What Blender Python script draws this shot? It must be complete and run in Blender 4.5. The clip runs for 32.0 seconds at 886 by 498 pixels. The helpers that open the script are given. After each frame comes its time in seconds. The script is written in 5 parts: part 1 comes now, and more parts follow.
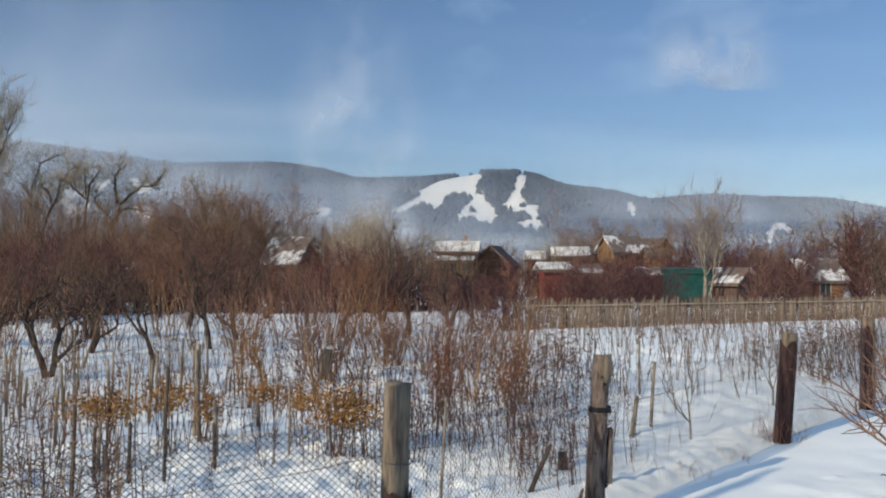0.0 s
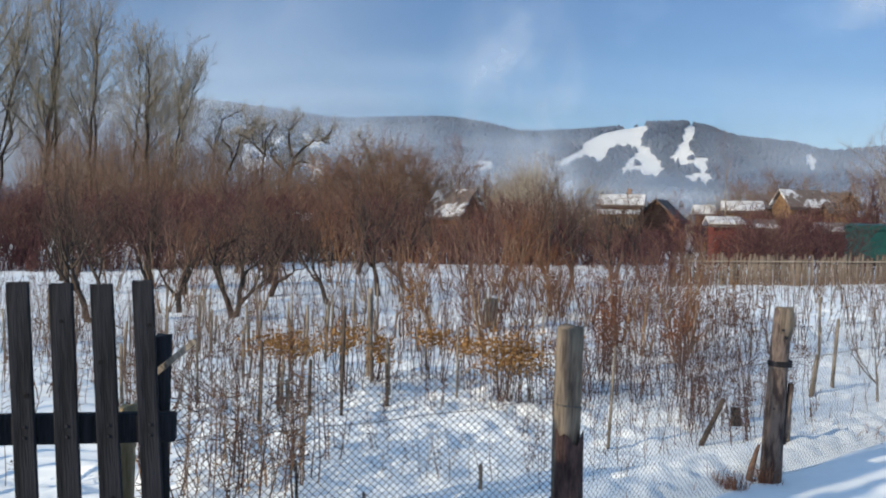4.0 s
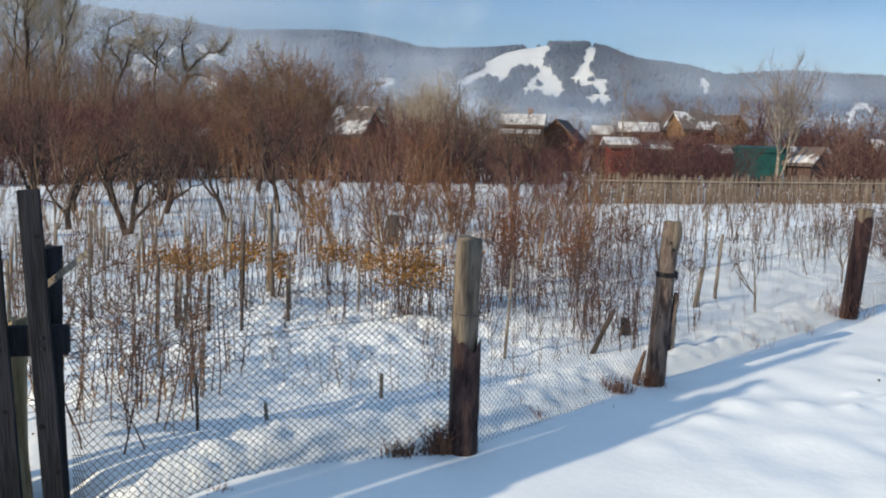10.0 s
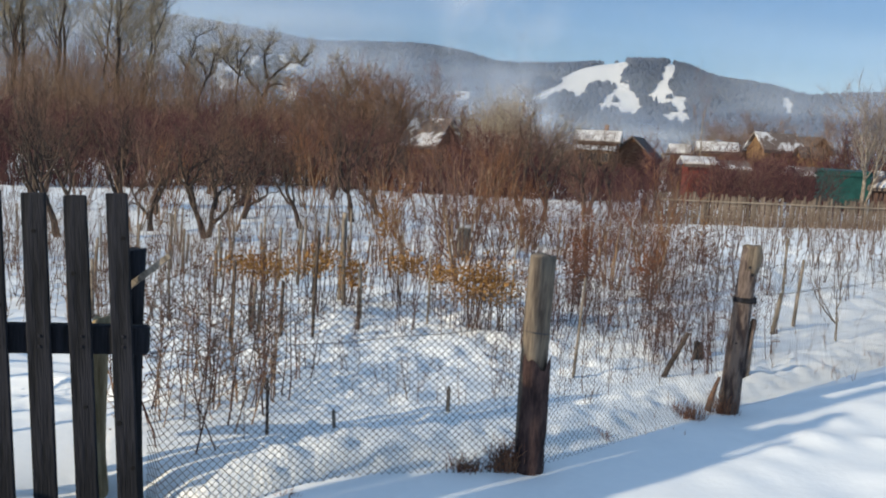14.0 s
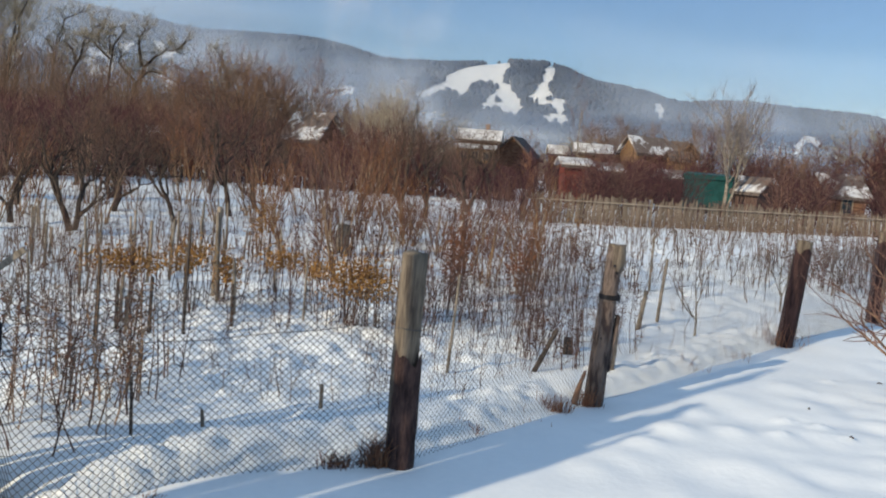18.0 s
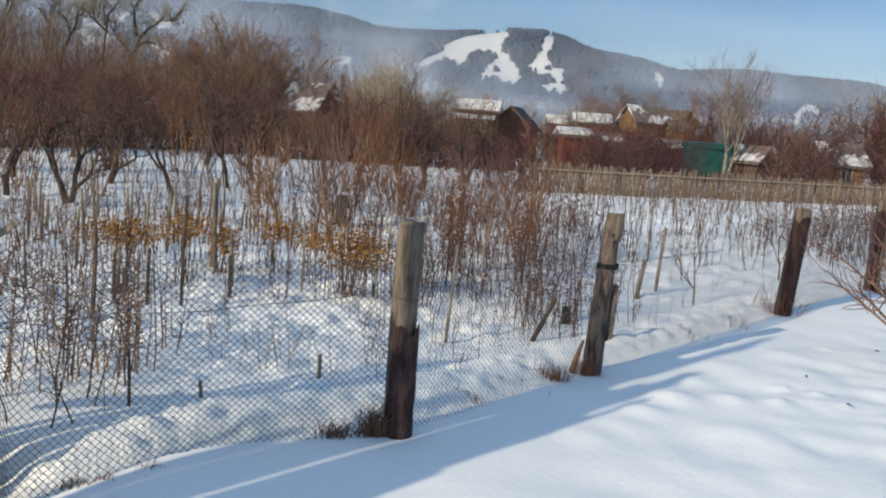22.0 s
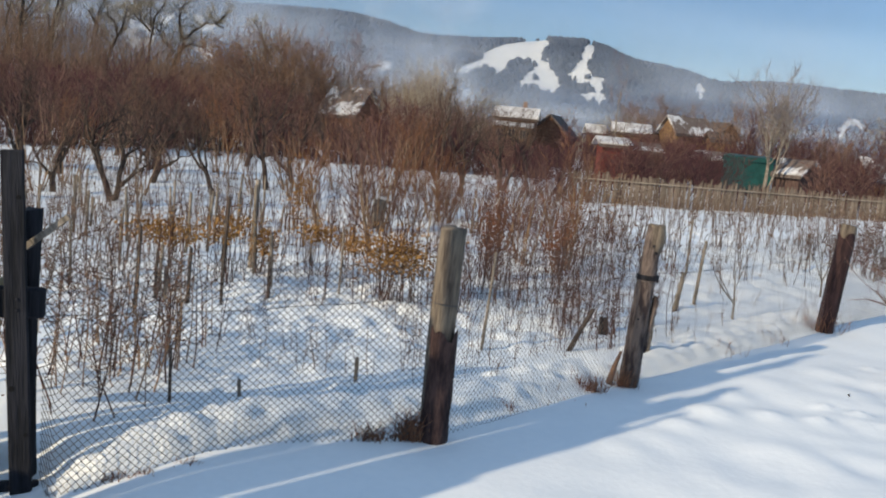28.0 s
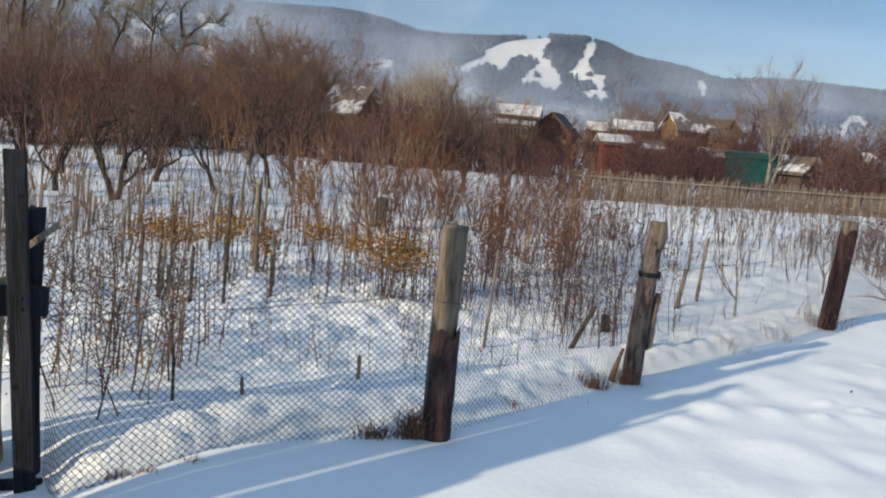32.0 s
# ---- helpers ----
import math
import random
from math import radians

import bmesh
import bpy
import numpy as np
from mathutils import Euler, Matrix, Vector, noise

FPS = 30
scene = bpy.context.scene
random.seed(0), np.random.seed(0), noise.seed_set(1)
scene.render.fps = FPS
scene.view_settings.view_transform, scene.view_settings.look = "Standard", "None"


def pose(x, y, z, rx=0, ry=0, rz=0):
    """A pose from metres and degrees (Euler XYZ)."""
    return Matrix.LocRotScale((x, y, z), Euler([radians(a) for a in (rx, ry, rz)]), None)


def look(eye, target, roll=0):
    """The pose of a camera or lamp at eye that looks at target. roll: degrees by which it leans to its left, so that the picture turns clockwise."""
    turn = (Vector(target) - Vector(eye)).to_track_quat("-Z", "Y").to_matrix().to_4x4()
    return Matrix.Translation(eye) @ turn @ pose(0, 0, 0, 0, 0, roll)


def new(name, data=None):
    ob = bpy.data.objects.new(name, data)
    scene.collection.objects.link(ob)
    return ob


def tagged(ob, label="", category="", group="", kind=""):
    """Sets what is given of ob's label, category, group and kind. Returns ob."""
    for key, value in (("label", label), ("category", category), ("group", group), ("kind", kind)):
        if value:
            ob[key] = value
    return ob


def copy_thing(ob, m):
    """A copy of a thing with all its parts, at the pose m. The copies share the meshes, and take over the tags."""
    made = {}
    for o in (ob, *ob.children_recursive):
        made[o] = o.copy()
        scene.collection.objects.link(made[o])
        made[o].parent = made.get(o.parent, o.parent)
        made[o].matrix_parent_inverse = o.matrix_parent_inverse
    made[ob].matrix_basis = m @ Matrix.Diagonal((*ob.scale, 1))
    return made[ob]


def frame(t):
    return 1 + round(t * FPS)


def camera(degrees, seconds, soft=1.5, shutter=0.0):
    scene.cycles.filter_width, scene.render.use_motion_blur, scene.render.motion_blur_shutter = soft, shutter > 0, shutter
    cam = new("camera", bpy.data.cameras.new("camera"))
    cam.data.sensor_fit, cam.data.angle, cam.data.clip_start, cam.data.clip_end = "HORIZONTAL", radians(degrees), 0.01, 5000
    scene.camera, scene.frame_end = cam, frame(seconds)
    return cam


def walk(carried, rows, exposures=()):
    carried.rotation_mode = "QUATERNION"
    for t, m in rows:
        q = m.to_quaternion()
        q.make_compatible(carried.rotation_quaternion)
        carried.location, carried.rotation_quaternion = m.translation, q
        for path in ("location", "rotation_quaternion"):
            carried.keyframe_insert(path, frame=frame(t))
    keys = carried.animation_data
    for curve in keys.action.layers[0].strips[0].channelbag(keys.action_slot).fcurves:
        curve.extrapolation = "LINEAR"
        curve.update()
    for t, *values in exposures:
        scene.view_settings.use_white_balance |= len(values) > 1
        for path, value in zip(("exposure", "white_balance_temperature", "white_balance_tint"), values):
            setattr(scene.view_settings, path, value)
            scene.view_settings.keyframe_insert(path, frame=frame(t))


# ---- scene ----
# ---- camera ----
cam = camera(54.57, 32.0, soft=2.0)

# seconds, eye x y z, then yaw, pitch and roll in degrees
PATH = [
    (0, 0.039, 0.056, 1.762, -3.05, 1.62, 0.32),
    (0.5, -0.035, 0.080, 1.771, 2.21, 0.66, 0.59),
    (1, -0.038, 0.059, 1.766, 2.67, -0.33, 0.64),
    (1.5, -0.032, 0.092, 1.757, 1.03, -1.82, 1.33),
    (2, -0.027, 0.093, 1.758, 0.62, -1.29, 1.66),
    (2.5, -0.039, 0.062, 1.760, 2.52, -1.76, 1.91),
    (4.5, -0.026, 0.026, 1.695, 7.97, -1.29, 0.75),
    (5, -0.029, -0.020, 1.704, 4.37, -0.64, 0.82),
    (5.5, 0.001, 0.031, 1.698, -0.51, -1.68, -0.34),
    (6, -0.011, 0.037, 1.693, -0.48, -4.06, 0.64),
    (6.5, -0.021, 0.032, 1.681, 0.22, -6.14, 1.71),
    (7, -0.047, -0.006, 1.668, 4.08, -8.61, 2.85),
    (7.5, -0.037, -0.011, 1.683, 3.98, -9.21, 2.66),
    (8, -0.040, 0.021, 1.658, 3.04, -8.99, 2.60),
    (8.5, -0.015, 0.023, 1.668, 0.27, -6.96, 1.62),
    (9, -0.002, 0.034, 1.668, -1.33, -6.31, 0.47),
    (9.5, -0.008, 0.028, 1.669, -0.31, -6.27, 0.79),
    (10, -0.018, 0.012, 1.671, 0.96, -6.83, 1.62),
    (10.5, -0.017, 0.010, 1.675, 1.25, -6.67, 1.69),
    (11, -0.013, 0.010, 1.683, 1.23, -6.82, 1.67),
    (11.5, -0.017, 0.016, 1.666, 0.89, -6.83, 2.26),
    (12, -0.021, 0.024, 1.669, 1.14, -6.59, 2.04),
    (12.5, -0.023, 0.008, 1.666, 1.23, -7.33, 3.22),
    (13, -0.021, 0.016, 1.665, -0.04, -7.15, 2.92),
    (13.5, -0.038, 0.018, 1.673, 2.96, -6.08, 3.10),
    (15.5, -0.034, 0.020, 1.694, 7.63, -6.68, 3.28),
    (16, -0.029, -0.005, 1.703, 5.82, -7.56, 3.88),
    (16.5, 0.050, -0.011, 1.692, -4.34, -6.37, 3.44),
    (17, 0.061, -0.023, 1.695, -6.00, -5.85, 4.21),
    (17.5, 0.023, 0.009, 1.692, -2.13, -6.26, 4.25),
    (18, 0.015, -0.007, 1.690, -2.20, -5.88, 4.64),
    (18.5, 0.015, -0.015, 1.694, -2.75, -5.51, 5.12),
    (19, 0.008, -0.005, 1.693, -1.38, -5.45, 4.32),
    (19.5, 0.021, 0.001, 1.692, -2.01, -5.60, 4.01),
    (20, 0.033, 0.006, 1.686, -3.05, -6.49, 4.65),
    (20.5, -0.007, 0.004, 1.693, 0.91, -6.39, 5.35),
    (21, -0.041, -0.005, 1.700, 5.38, -7.10, 5.18),
    (21.5, -0.042, -0.005, 1.694, 5.19, -7.72, 4.85),
    (22, 0.027, 0.016, 1.681, -2.42, -7.81, 4.36),
    (22.5, 0.061, -0.021, 1.690, -6.05, -7.04, 4.31),
    (23, 0.019, 0.001, 1.689, -0.96, -6.93, 4.46),
    (23.5, 0.009, 0.002, 1.688, 0.29, -7.57, 4.35),
    (24, 0.011, 0.002, 1.690, -0.00, -7.02, 4.96),
    (24.5, 0.011, -0.001, 1.686, -0.70, -7.49, 5.32),
    (25, 0.011, 0.002, 1.683, -0.74, -7.68, 5.51),
    (25.5, 0.018, -0.003, 1.685, -0.81, -7.57, 5.09),
    (27.5, -0.005, 0.016, 1.673, -0.18, -7.81, 5.27),
    (28, -0.006, 0.012, 1.676, -0.07, -7.57, 5.57),
    (28.5, 0.002, 0.013, 1.675, -0.67, -7.20, 5.05),
    (29, 0.004, 0.014, 1.677, -0.53, -7.30, 4.91),
    (29.5, 0.003, 0.013, 1.677, -0.64, -7.38, 5.12),
    (30, 0.000, 0.005, 1.681, -0.04, -7.07, 4.96),
    (30.5, -0.004, 0.007, 1.680, 0.43, -7.45, 5.05),
    (31, -0.002, 0.009, 1.679, -0.06, -7.35, 5.26),
    (31.5, -0.006, 0.008, 1.676, 0.05, -7.63, 5.29),
    (32, -0.005, 0.006, 1.676, 0.06, -7.72, 5.37),
]


def aimed(x, y, z, yaw, pitch, roll):
    a, b = radians(yaw), radians(pitch)
    way = Vector((-math.sin(a) * math.cos(b), math.cos(a) * math.cos(b), math.sin(b)))
    return look((x, y, z), Vector((x, y, z)) + way, roll)


walk(cam, [(t, aimed(*row)) for t, *row in PATH], [(0.0, -0.30, 7550, 8), (1.0, -0.22, 7350, 8), (2.0, -0.16, 7200, 8), (5.0, -0.16, 7100, 8), (6.0, -0.18, 7100, 8), (8.0, -0.21, 7350, 8), (14.0, -0.20, 7500, 8), (16.0, -0.13, 7350, 8), (17.0, -0.34, 7450, 8), (19.0, -0.23, 7600, 8), (21.0, -0.25, 7550, 8), (23.0, -0.35, 7620, 9), (25.0, -0.28, 7620, 9), (32.0, -0.29, 7620, 9)])

# ---- sky and sun ----
SUN_HEADING, SUN_HEIGHT = radians(46.5), radians(21)
world = bpy.data.worlds.new("winter_sky")
scene.world = world
world.use_nodes = True
wn, wl = world.node_tree.nodes, world.node_tree.links
wn.clear()
w_out = wn.new("ShaderNodeOutputWorld")
w_bg = wn.new("ShaderNodeBackground")
w_sky = wn.new("ShaderNodeTexSky")
w_sky.sky_type, w_sky.sun_disc = "NISHITA", False
w_sky.sun_elevation, w_sky.sun_rotation = SUN_HEIGHT, SUN_HEADING + math.pi
w_sky.air_density, w_sky.dust_density, w_sky.ozone_density = 1.0, 0.55, 2.0
w_bg.inputs["Strength"].default_value = 0.106
w_co = wn.new("ShaderNodeTexCoord")
w_map = wn.new("ShaderNodeMapping")
w_map.inputs["Scale"].default_value = (3.0, 3.0, 5.5)
w_noise = wn.new("ShaderNodeTexNoise")
w_noise.inputs["Scale"].default_value = 1.7
w_noise.inputs["Detail"].default_value = 5.0
w_noise.inputs["Roughness"].default_value = 0.55
w_ramp = wn.new("ShaderNodeValToRGB")
w_ramp.color_ramp.elements[0].position, w_ramp.color_ramp.elements[1].position = 0.62, 0.9
w_ramp.color_ramp.elements[1].color = (0.8, 0.8, 0.8, 1)
w_mix = wn.new("ShaderNodeMixRGB")
w_mix.inputs["Color2"].default_value = (4.4, 5.8, 7.1, 1)
wl.new(w_co.outputs["Generated"], w_map.inputs["Vector"])
wl.new(w_map.outputs["Vector"], w_noise.inputs["Vector"])
w_sep, w_up = wn.new("ShaderNodeSeparateXYZ"), wn.new("ShaderNodeMath")
w_up.operation = "MULTIPLY_ADD"
w_sq = wn.new("ShaderNodeMath")
w_sq.operation = "POWER"
w_sq.inputs[1].default_value = 2.0
w_up.inputs[1].default_value = 1.05
wl.new(w_co.outputs["Generated"], w_sep.inputs["Vector"])
wl.new(w_sep.outputs["Z"], w_sq.inputs[0])
wl.new(w_sq.outputs["Value"], w_up.inputs[0])
wl.new(w_noise.outputs["Fac"], w_up.inputs[2])
wl.new(w_up.outputs["Value"], w_ramp.inputs["Fac"])
wl.new(w_ramp.outputs["Color"], w_mix.inputs["Fac"])
wl.new(w_sky.outputs["Color"], w_mix.inputs["Color1"])
w_tint = wn.new("ShaderNodeMixRGB")
w_tint.blend_type = "MULTIPLY"
w_tint.inputs["Fac"].default_value = 1.0
w_tint.inputs["Color2"].default_value = (0.80, 1.0, 1.34, 1)
wl.new(w_mix.outputs["Color"], w_tint.inputs["Color1"])
wl.new(w_tint.outputs["Color"], w_bg.inputs["Color"])
wl.new(w_bg.outputs["Background"], w_out.inputs["Surface"])

sun = new("sun", bpy.data.lights.new("sun", "SUN"))
sun.data.energy, sun.data.angle, sun.data.color = 5.0, radians(0.6), (1.0, 0.895, 0.73)
sun.matrix_world = look((0, 0, 30), (math.sin(SUN_HEADING) * math.cos(SUN_HEIGHT), math.cos(SUN_HEADING) * math.cos(SUN_HEIGHT), 30 - math.sin(SUN_HEIGHT)))


# ---- materials ----
def material(name, color, second=None, scale=8.0, rough=0.85, bump=0.2, stretch=(1, 1, 1), fine=4.0, metal=0.0, split=(0.35, 0.65), vary=0.0):
    """Two colours mixed by a coarse and a fine noise, with relief; vary shifts the value from piece to piece."""
    m = bpy.data.materials.new(name)
    m.use_nodes = True
    n, l = m.node_tree.nodes, m.node_tree.links
    b = n["Principled BSDF"]
    b.inputs["Roughness"].default_value, b.inputs["Metallic"].default_value = rough, metal
    b.inputs["Specular IOR Level"].default_value = 0.25
    co, mp = n.new("ShaderNodeTexCoord"), n.new("ShaderNodeMapping")
    mp.inputs["Scale"].default_value = stretch
    l.new(co.outputs["Object"], mp.inputs["Vector"])
    big, small = n.new("ShaderNodeTexNoise"), n.new("ShaderNodeTexNoise")
    big.inputs["Scale"].default_value, big.inputs["Detail"].default_value = scale, 4.0
    small.inputs["Scale"].default_value, small.inputs["Detail"].default_value = scale * fine, 3.0
    l.new(mp.outputs["Vector"], big.inputs["Vector"])
    l.new(mp.outputs["Vector"], small.inputs["Vector"])
    add = n.new("ShaderNodeMath")
    add.operation = "MULTIPLY_ADD"
    add.inputs[1].default_value, add.inputs[2].default_value = 0.4, -0.2
    l.new(small.outputs["Fac"], add.inputs[0])
    total = n.new("ShaderNodeMath")
    l.new(big.outputs["Fac"], total.inputs[0])
    l.new(add.outputs["Value"], total.inputs[1])
    ramp = n.new("ShaderNodeValToRGB")
    e = ramp.color_ramp.elements
    e[0].position, e[1].position = split
    e[0].color, e[1].color = (*color, 1), (*(second or [c * 1.5 for c in color]), 1)
    l.new(total.outputs["Value"], ramp.inputs["Fac"])
    last = ramp.outputs["Color"]
    if vary:
        info, hsv, scl = n.new("ShaderNodeObjectInfo"), n.new("ShaderNodeHueSaturation"), n.new("ShaderNodeMapRange")
        scl.inputs["To Min"].default_value, scl.inputs["To Max"].default_value = 1 - vary, 1 + vary
        l.new(info.outputs["Random"], scl.inputs["Value"])
        l.new(scl.outputs["Result"], hsv.inputs["Value"])
        l.new(last, hsv.inputs["Color"])
        last = hsv.outputs["Color"]
    l.new(last, b.inputs["Base Color"])
    if bump:
        bp = n.new("ShaderNodeBump")
        bp.inputs["Strength"].default_value, bp.inputs["Distance"].default_value = bump, 0.02
        l.new(total.outputs["Value"], bp.inputs["Height"])
        l.new(bp.outputs["Normal"], b.inputs["Normal"])
    return m


def island_material(name, dark, light, rough=0.9):
    """Colour that differs from twig to twig or leaf to leaf."""
    m = bpy.data.materials.new(name)
    m.use_nodes = True
    n, l = m.node_tree.nodes, m.node_tree.links
    b = n["Principled BSDF"]
    b.inputs["Roughness"].default_value, b.inputs["Specular IOR Level"].default_value = rough, 0.2
    geo, ramp = n.new("ShaderNodeNewGeometry"), n.new("ShaderNodeValToRGB")
    ramp.color_ramp.elements[0].color, ramp.color_ramp.elements[1].color = (*dark, 1), (*light, 1)
    l.new(geo.outputs["Random Per Island"], ramp.inputs["Fac"])
    l.new(ramp.outputs["Color"], b.inputs["Base Color"])
    return m


SNOW = material("snow", (0.80, 0.84, 0.87), (0.855, 0.885, 0.905), scale=1.6, rough=0.7, bump=0.3, fine=12.0)
FAR_SNOW = material("old_snow", (0.56, 0.57, 0.57), (0.76, 0.755, 0.74), scale=0.4, rough=0.8, bump=0.1)
ROOF_SNOW = material("roof_snow", (0.27, 0.25, 0.245), (0.60, 0.60, 0.61), scale=0.9, bump=0.2, split=(0.3, 0.55))
POST_WOOD = material("weathered_post_wood", (0.06, 0.047, 0.04), (0.17, 0.14, 0.11), scale=5, stretch=(4, 4, 0.5), bump=0.6, vary=0.12)
KNOTTY_POST = material("knotty_post_wood", (0.04, 0.029, 0.029), (0.145, 0.113, 0.1), scale=3.2, stretch=(5, 5, 1.1), bump=0.8, split=(0.4, 0.6))
DARK_POST = material("dark_post_wood", (0.018, 0.009, 0.011), (0.062, 0.033, 0.033), scale=5, stretch=(4, 4, 0.6), bump=0.6, vary=0.12)
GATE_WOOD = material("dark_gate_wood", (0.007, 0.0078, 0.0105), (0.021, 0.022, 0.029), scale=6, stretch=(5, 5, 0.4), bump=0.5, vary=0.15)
KNOT = material("black_knot", (0.004, 0.004, 0.005), (0.008, 0.008, 0.009), scale=20)
PALE_WOOD = material("pale_bare_wood", (0.26, 0.19, 0.105), (0.46, 0.37, 0.235), scale=6, stretch=(5, 5, 0.5), bump=0.4)
PICKET_WOOD = material("grey_picket_wood", (0.15, 0.112, 0.085), (0.33, 0.26, 0.2), scale=3, stretch=(3, 3, 0.5), vary=0.35)
RAIL_WOOD = material("pale_rail_wood", (0.30, 0.24, 0.18), (0.46, 0.38, 0.29), scale=3, stretch=(0.5, 3, 3))
STAKE_WOOD = material("grey_stake_wood", (0.10, 0.085, 0.07), (0.26, 0.22, 0.18), scale=8, stretch=(3, 3, 0.6), vary=0.2)
WIRE = material("rusty_wire", (0.075, 0.073, 0.078), (0.15, 0.135, 0.125), scale=12, rough=0.6, bump=0.0, metal=0.4)
BARK = material("dark_bark", (0.03, 0.022, 0.019), (0.085, 0.064, 0.052), scale=7, stretch=(2, 2, 0.6), bump=0.6)
BARK_MAROON = material("maroon_bark", (0.028, 0.016, 0.017), (0.08, 0.046, 0.046), scale=7, stretch=(2, 2, 0.6), bump=0.4)
BARK_GREY = material("grey_bark", (0.12, 0.10, 0.085), (0.28, 0.25, 0.21), scale=5, stretch=(2, 2, 0.5), bump=0.5)
BARK_TAN = material("tan_bark", (0.16, 0.10, 0.065), (0.34, 0.24, 0.16), scale=9, stretch=(2, 2, 0.6), bump=0.4)
BARK_BROWN = material("red_brown_bark", (0.09, 0.05, 0.036), (0.22, 0.135, 0.095), scale=9, stretch=(2, 2, 0.6), bump=0.4)
BARK_POPLAR = material("poplar_bark", (0.024, 0.019, 0.018), (0.07, 0.056, 0.05), scale=5, stretch=(2, 2, 0.5), bump=0.5)
BARK_WHITE = material("birch_bark", (0.13, 0.108, 0.09), (0.31, 0.275, 0.235), scale=3, stretch=(1, 1, 2.0), bump=0.2)
TWIG_RED = island_material("reddish_twigs", (0.036, 0.016, 0.02), (0.13, 0.057, 0.06))
TWIG_BROWN = island_material("brown_twigs", (0.08, 0.043, 0.039), (0.24, 0.138, 0.112))
TWIG_GREY = island_material("grey_twigs", (0.15, 0.125, 0.095), (0.38, 0.33, 0.25))
CANE = island_material("brown_canes", (0.04, 0.022, 0.021), (0.15, 0.085, 0.068))
CANE_TAN = island_material("tan_canes", (0.12, 0.075, 0.05), (0.32, 0.21, 0.14))
CANE_GREY = island_material("grey_brown_whips", (0.07, 0.048, 0.04), (0.22, 0.155, 0.12))
LEAF_DRY = island_material("dry_orange_leaves", (0.185, 0.094, 0.036), (0.39, 0.215, 0.084))
LEAF_RUST = island_material("rust_red_leaves", (0.10, 0.042, 0.028), (0.23, 0.105, 0.062))
LEAF_CURL = island_material("curled_brown_leaves", (0.09, 0.046, 0.035), (0.24, 0.135, 0.095))
TWIG_TAN = island_material("tan_twigs", (0.10, 0.058, 0.042), (0.27, 0.17, 0.118))
TWIG_DARK = island_material("dark_brown_twigs", (0.045, 0.027, 0.024), (0.17, 0.105, 0.08))
TWIG_PALE = island_material("pale_twigs", (0.22, 0.185, 0.15), (0.44, 0.39, 0.32))
TWIG_STRAW = island_material("straw_twigs", (0.09, 0.056, 0.043), (0.235, 0.158, 0.115))
TWIG_ASPEN = island_material("pinkish_grey_twigs", (0.15, 0.12, 0.112), (0.33, 0.275, 0.26))
TWIG_POPLAR = island_material("poplar_twigs", (0.13, 0.11, 0.085), (0.33, 0.29, 0.22))
TWIG_RUST = island_material("rust_brown_twigs", (0.09, 0.04, 0.024), (0.27, 0.13, 0.07))
GRASS_DRY = island_material("dry_grass", (0.15, 0.06, 0.042), (0.36, 0.185, 0.11))
# blue-grey haze of the distance is put into these two base colours
FOREST = material("hazed_forest", (0.036, 0.049, 0.072), (0.09, 0.104, 0.132), scale=0.012, bump=0.0, fine=6.0)
FOREST_FLOOR = material("hazed_wooded_slope", (0.07, 0.083, 0.108), (0.11, 0.123, 0.15), scale=0.02, bump=0.0)
LOG_BROWN = material("brown_log_wall", (0.10, 0.045, 0.03), (0.20, 0.11, 0.07), scale=2, stretch=(1, 1, 6))
LOG_OCHRE = material("ochre_plank_wall", (0.12, 0.07, 0.04), (0.22, 0.14, 0.08), scale=2, stretch=(4, 4, 1))
RED_PAINT = material("red_painted_boards", (0.12, 0.026, 0.022), (0.2, 0.048, 0.036), scale=3, stretch=(4, 4, 1))
GREEN_PAINT = material("green_painted_sheet", (0.008, 0.05, 0.05), (0.013, 0.078, 0.075), scale=2, rough=0.55, bump=0.1)
DARK_BOARD = material("dark_shed_boards", (0.05, 0.032, 0.032), (0.11, 0.07, 0.06), scale=3, stretch=(4, 4, 0.7))
ROOF_DARK = material("dark_roof_felt", (0.06, 0.05, 0.05), (0.14, 0.11, 0.10), scale=4)
PATCHY_ROOF = material("patchy_snow_roof", (0.14, 0.11, 0.10), (0.60, 0.61, 0.64), scale=0.6, split=(0.49, 0.64))
GLASS_DARK = material("dark_window", (0.02, 0.025, 0.03), (0.04, 0.05, 0.06), rough=0.15, bump=0.0)
BRICK = material("chimney_brick", (0.14, 0.09, 0.075), (0.3, 0.22, 0.19), scale=9)


# ---- builders ----
def mesh_from(name, verts, faces, mat, smooth=False):
    me = bpy.data.meshes.new(name)
    me.from_pydata(verts, [], faces)
    me.materials.append(mat)
    if smooth:
        me.polygons.foreach_set("use_smooth", [True] * len(me.polygons))
    me.update()
    return me


def part(name, data, parent, label=""):
    """Links a mesh under its thing."""
    ob = new(name, data)
    ob.parent = parent
    return tagged(ob, label)


def thing(name, place, label, category, group="", kind="", turn=0.0, data=None):
    ob = new(name, data)
    ob.matrix_world = pose(*place, 0, 0, turn)
    return tagged(ob, label, category, group, kind)


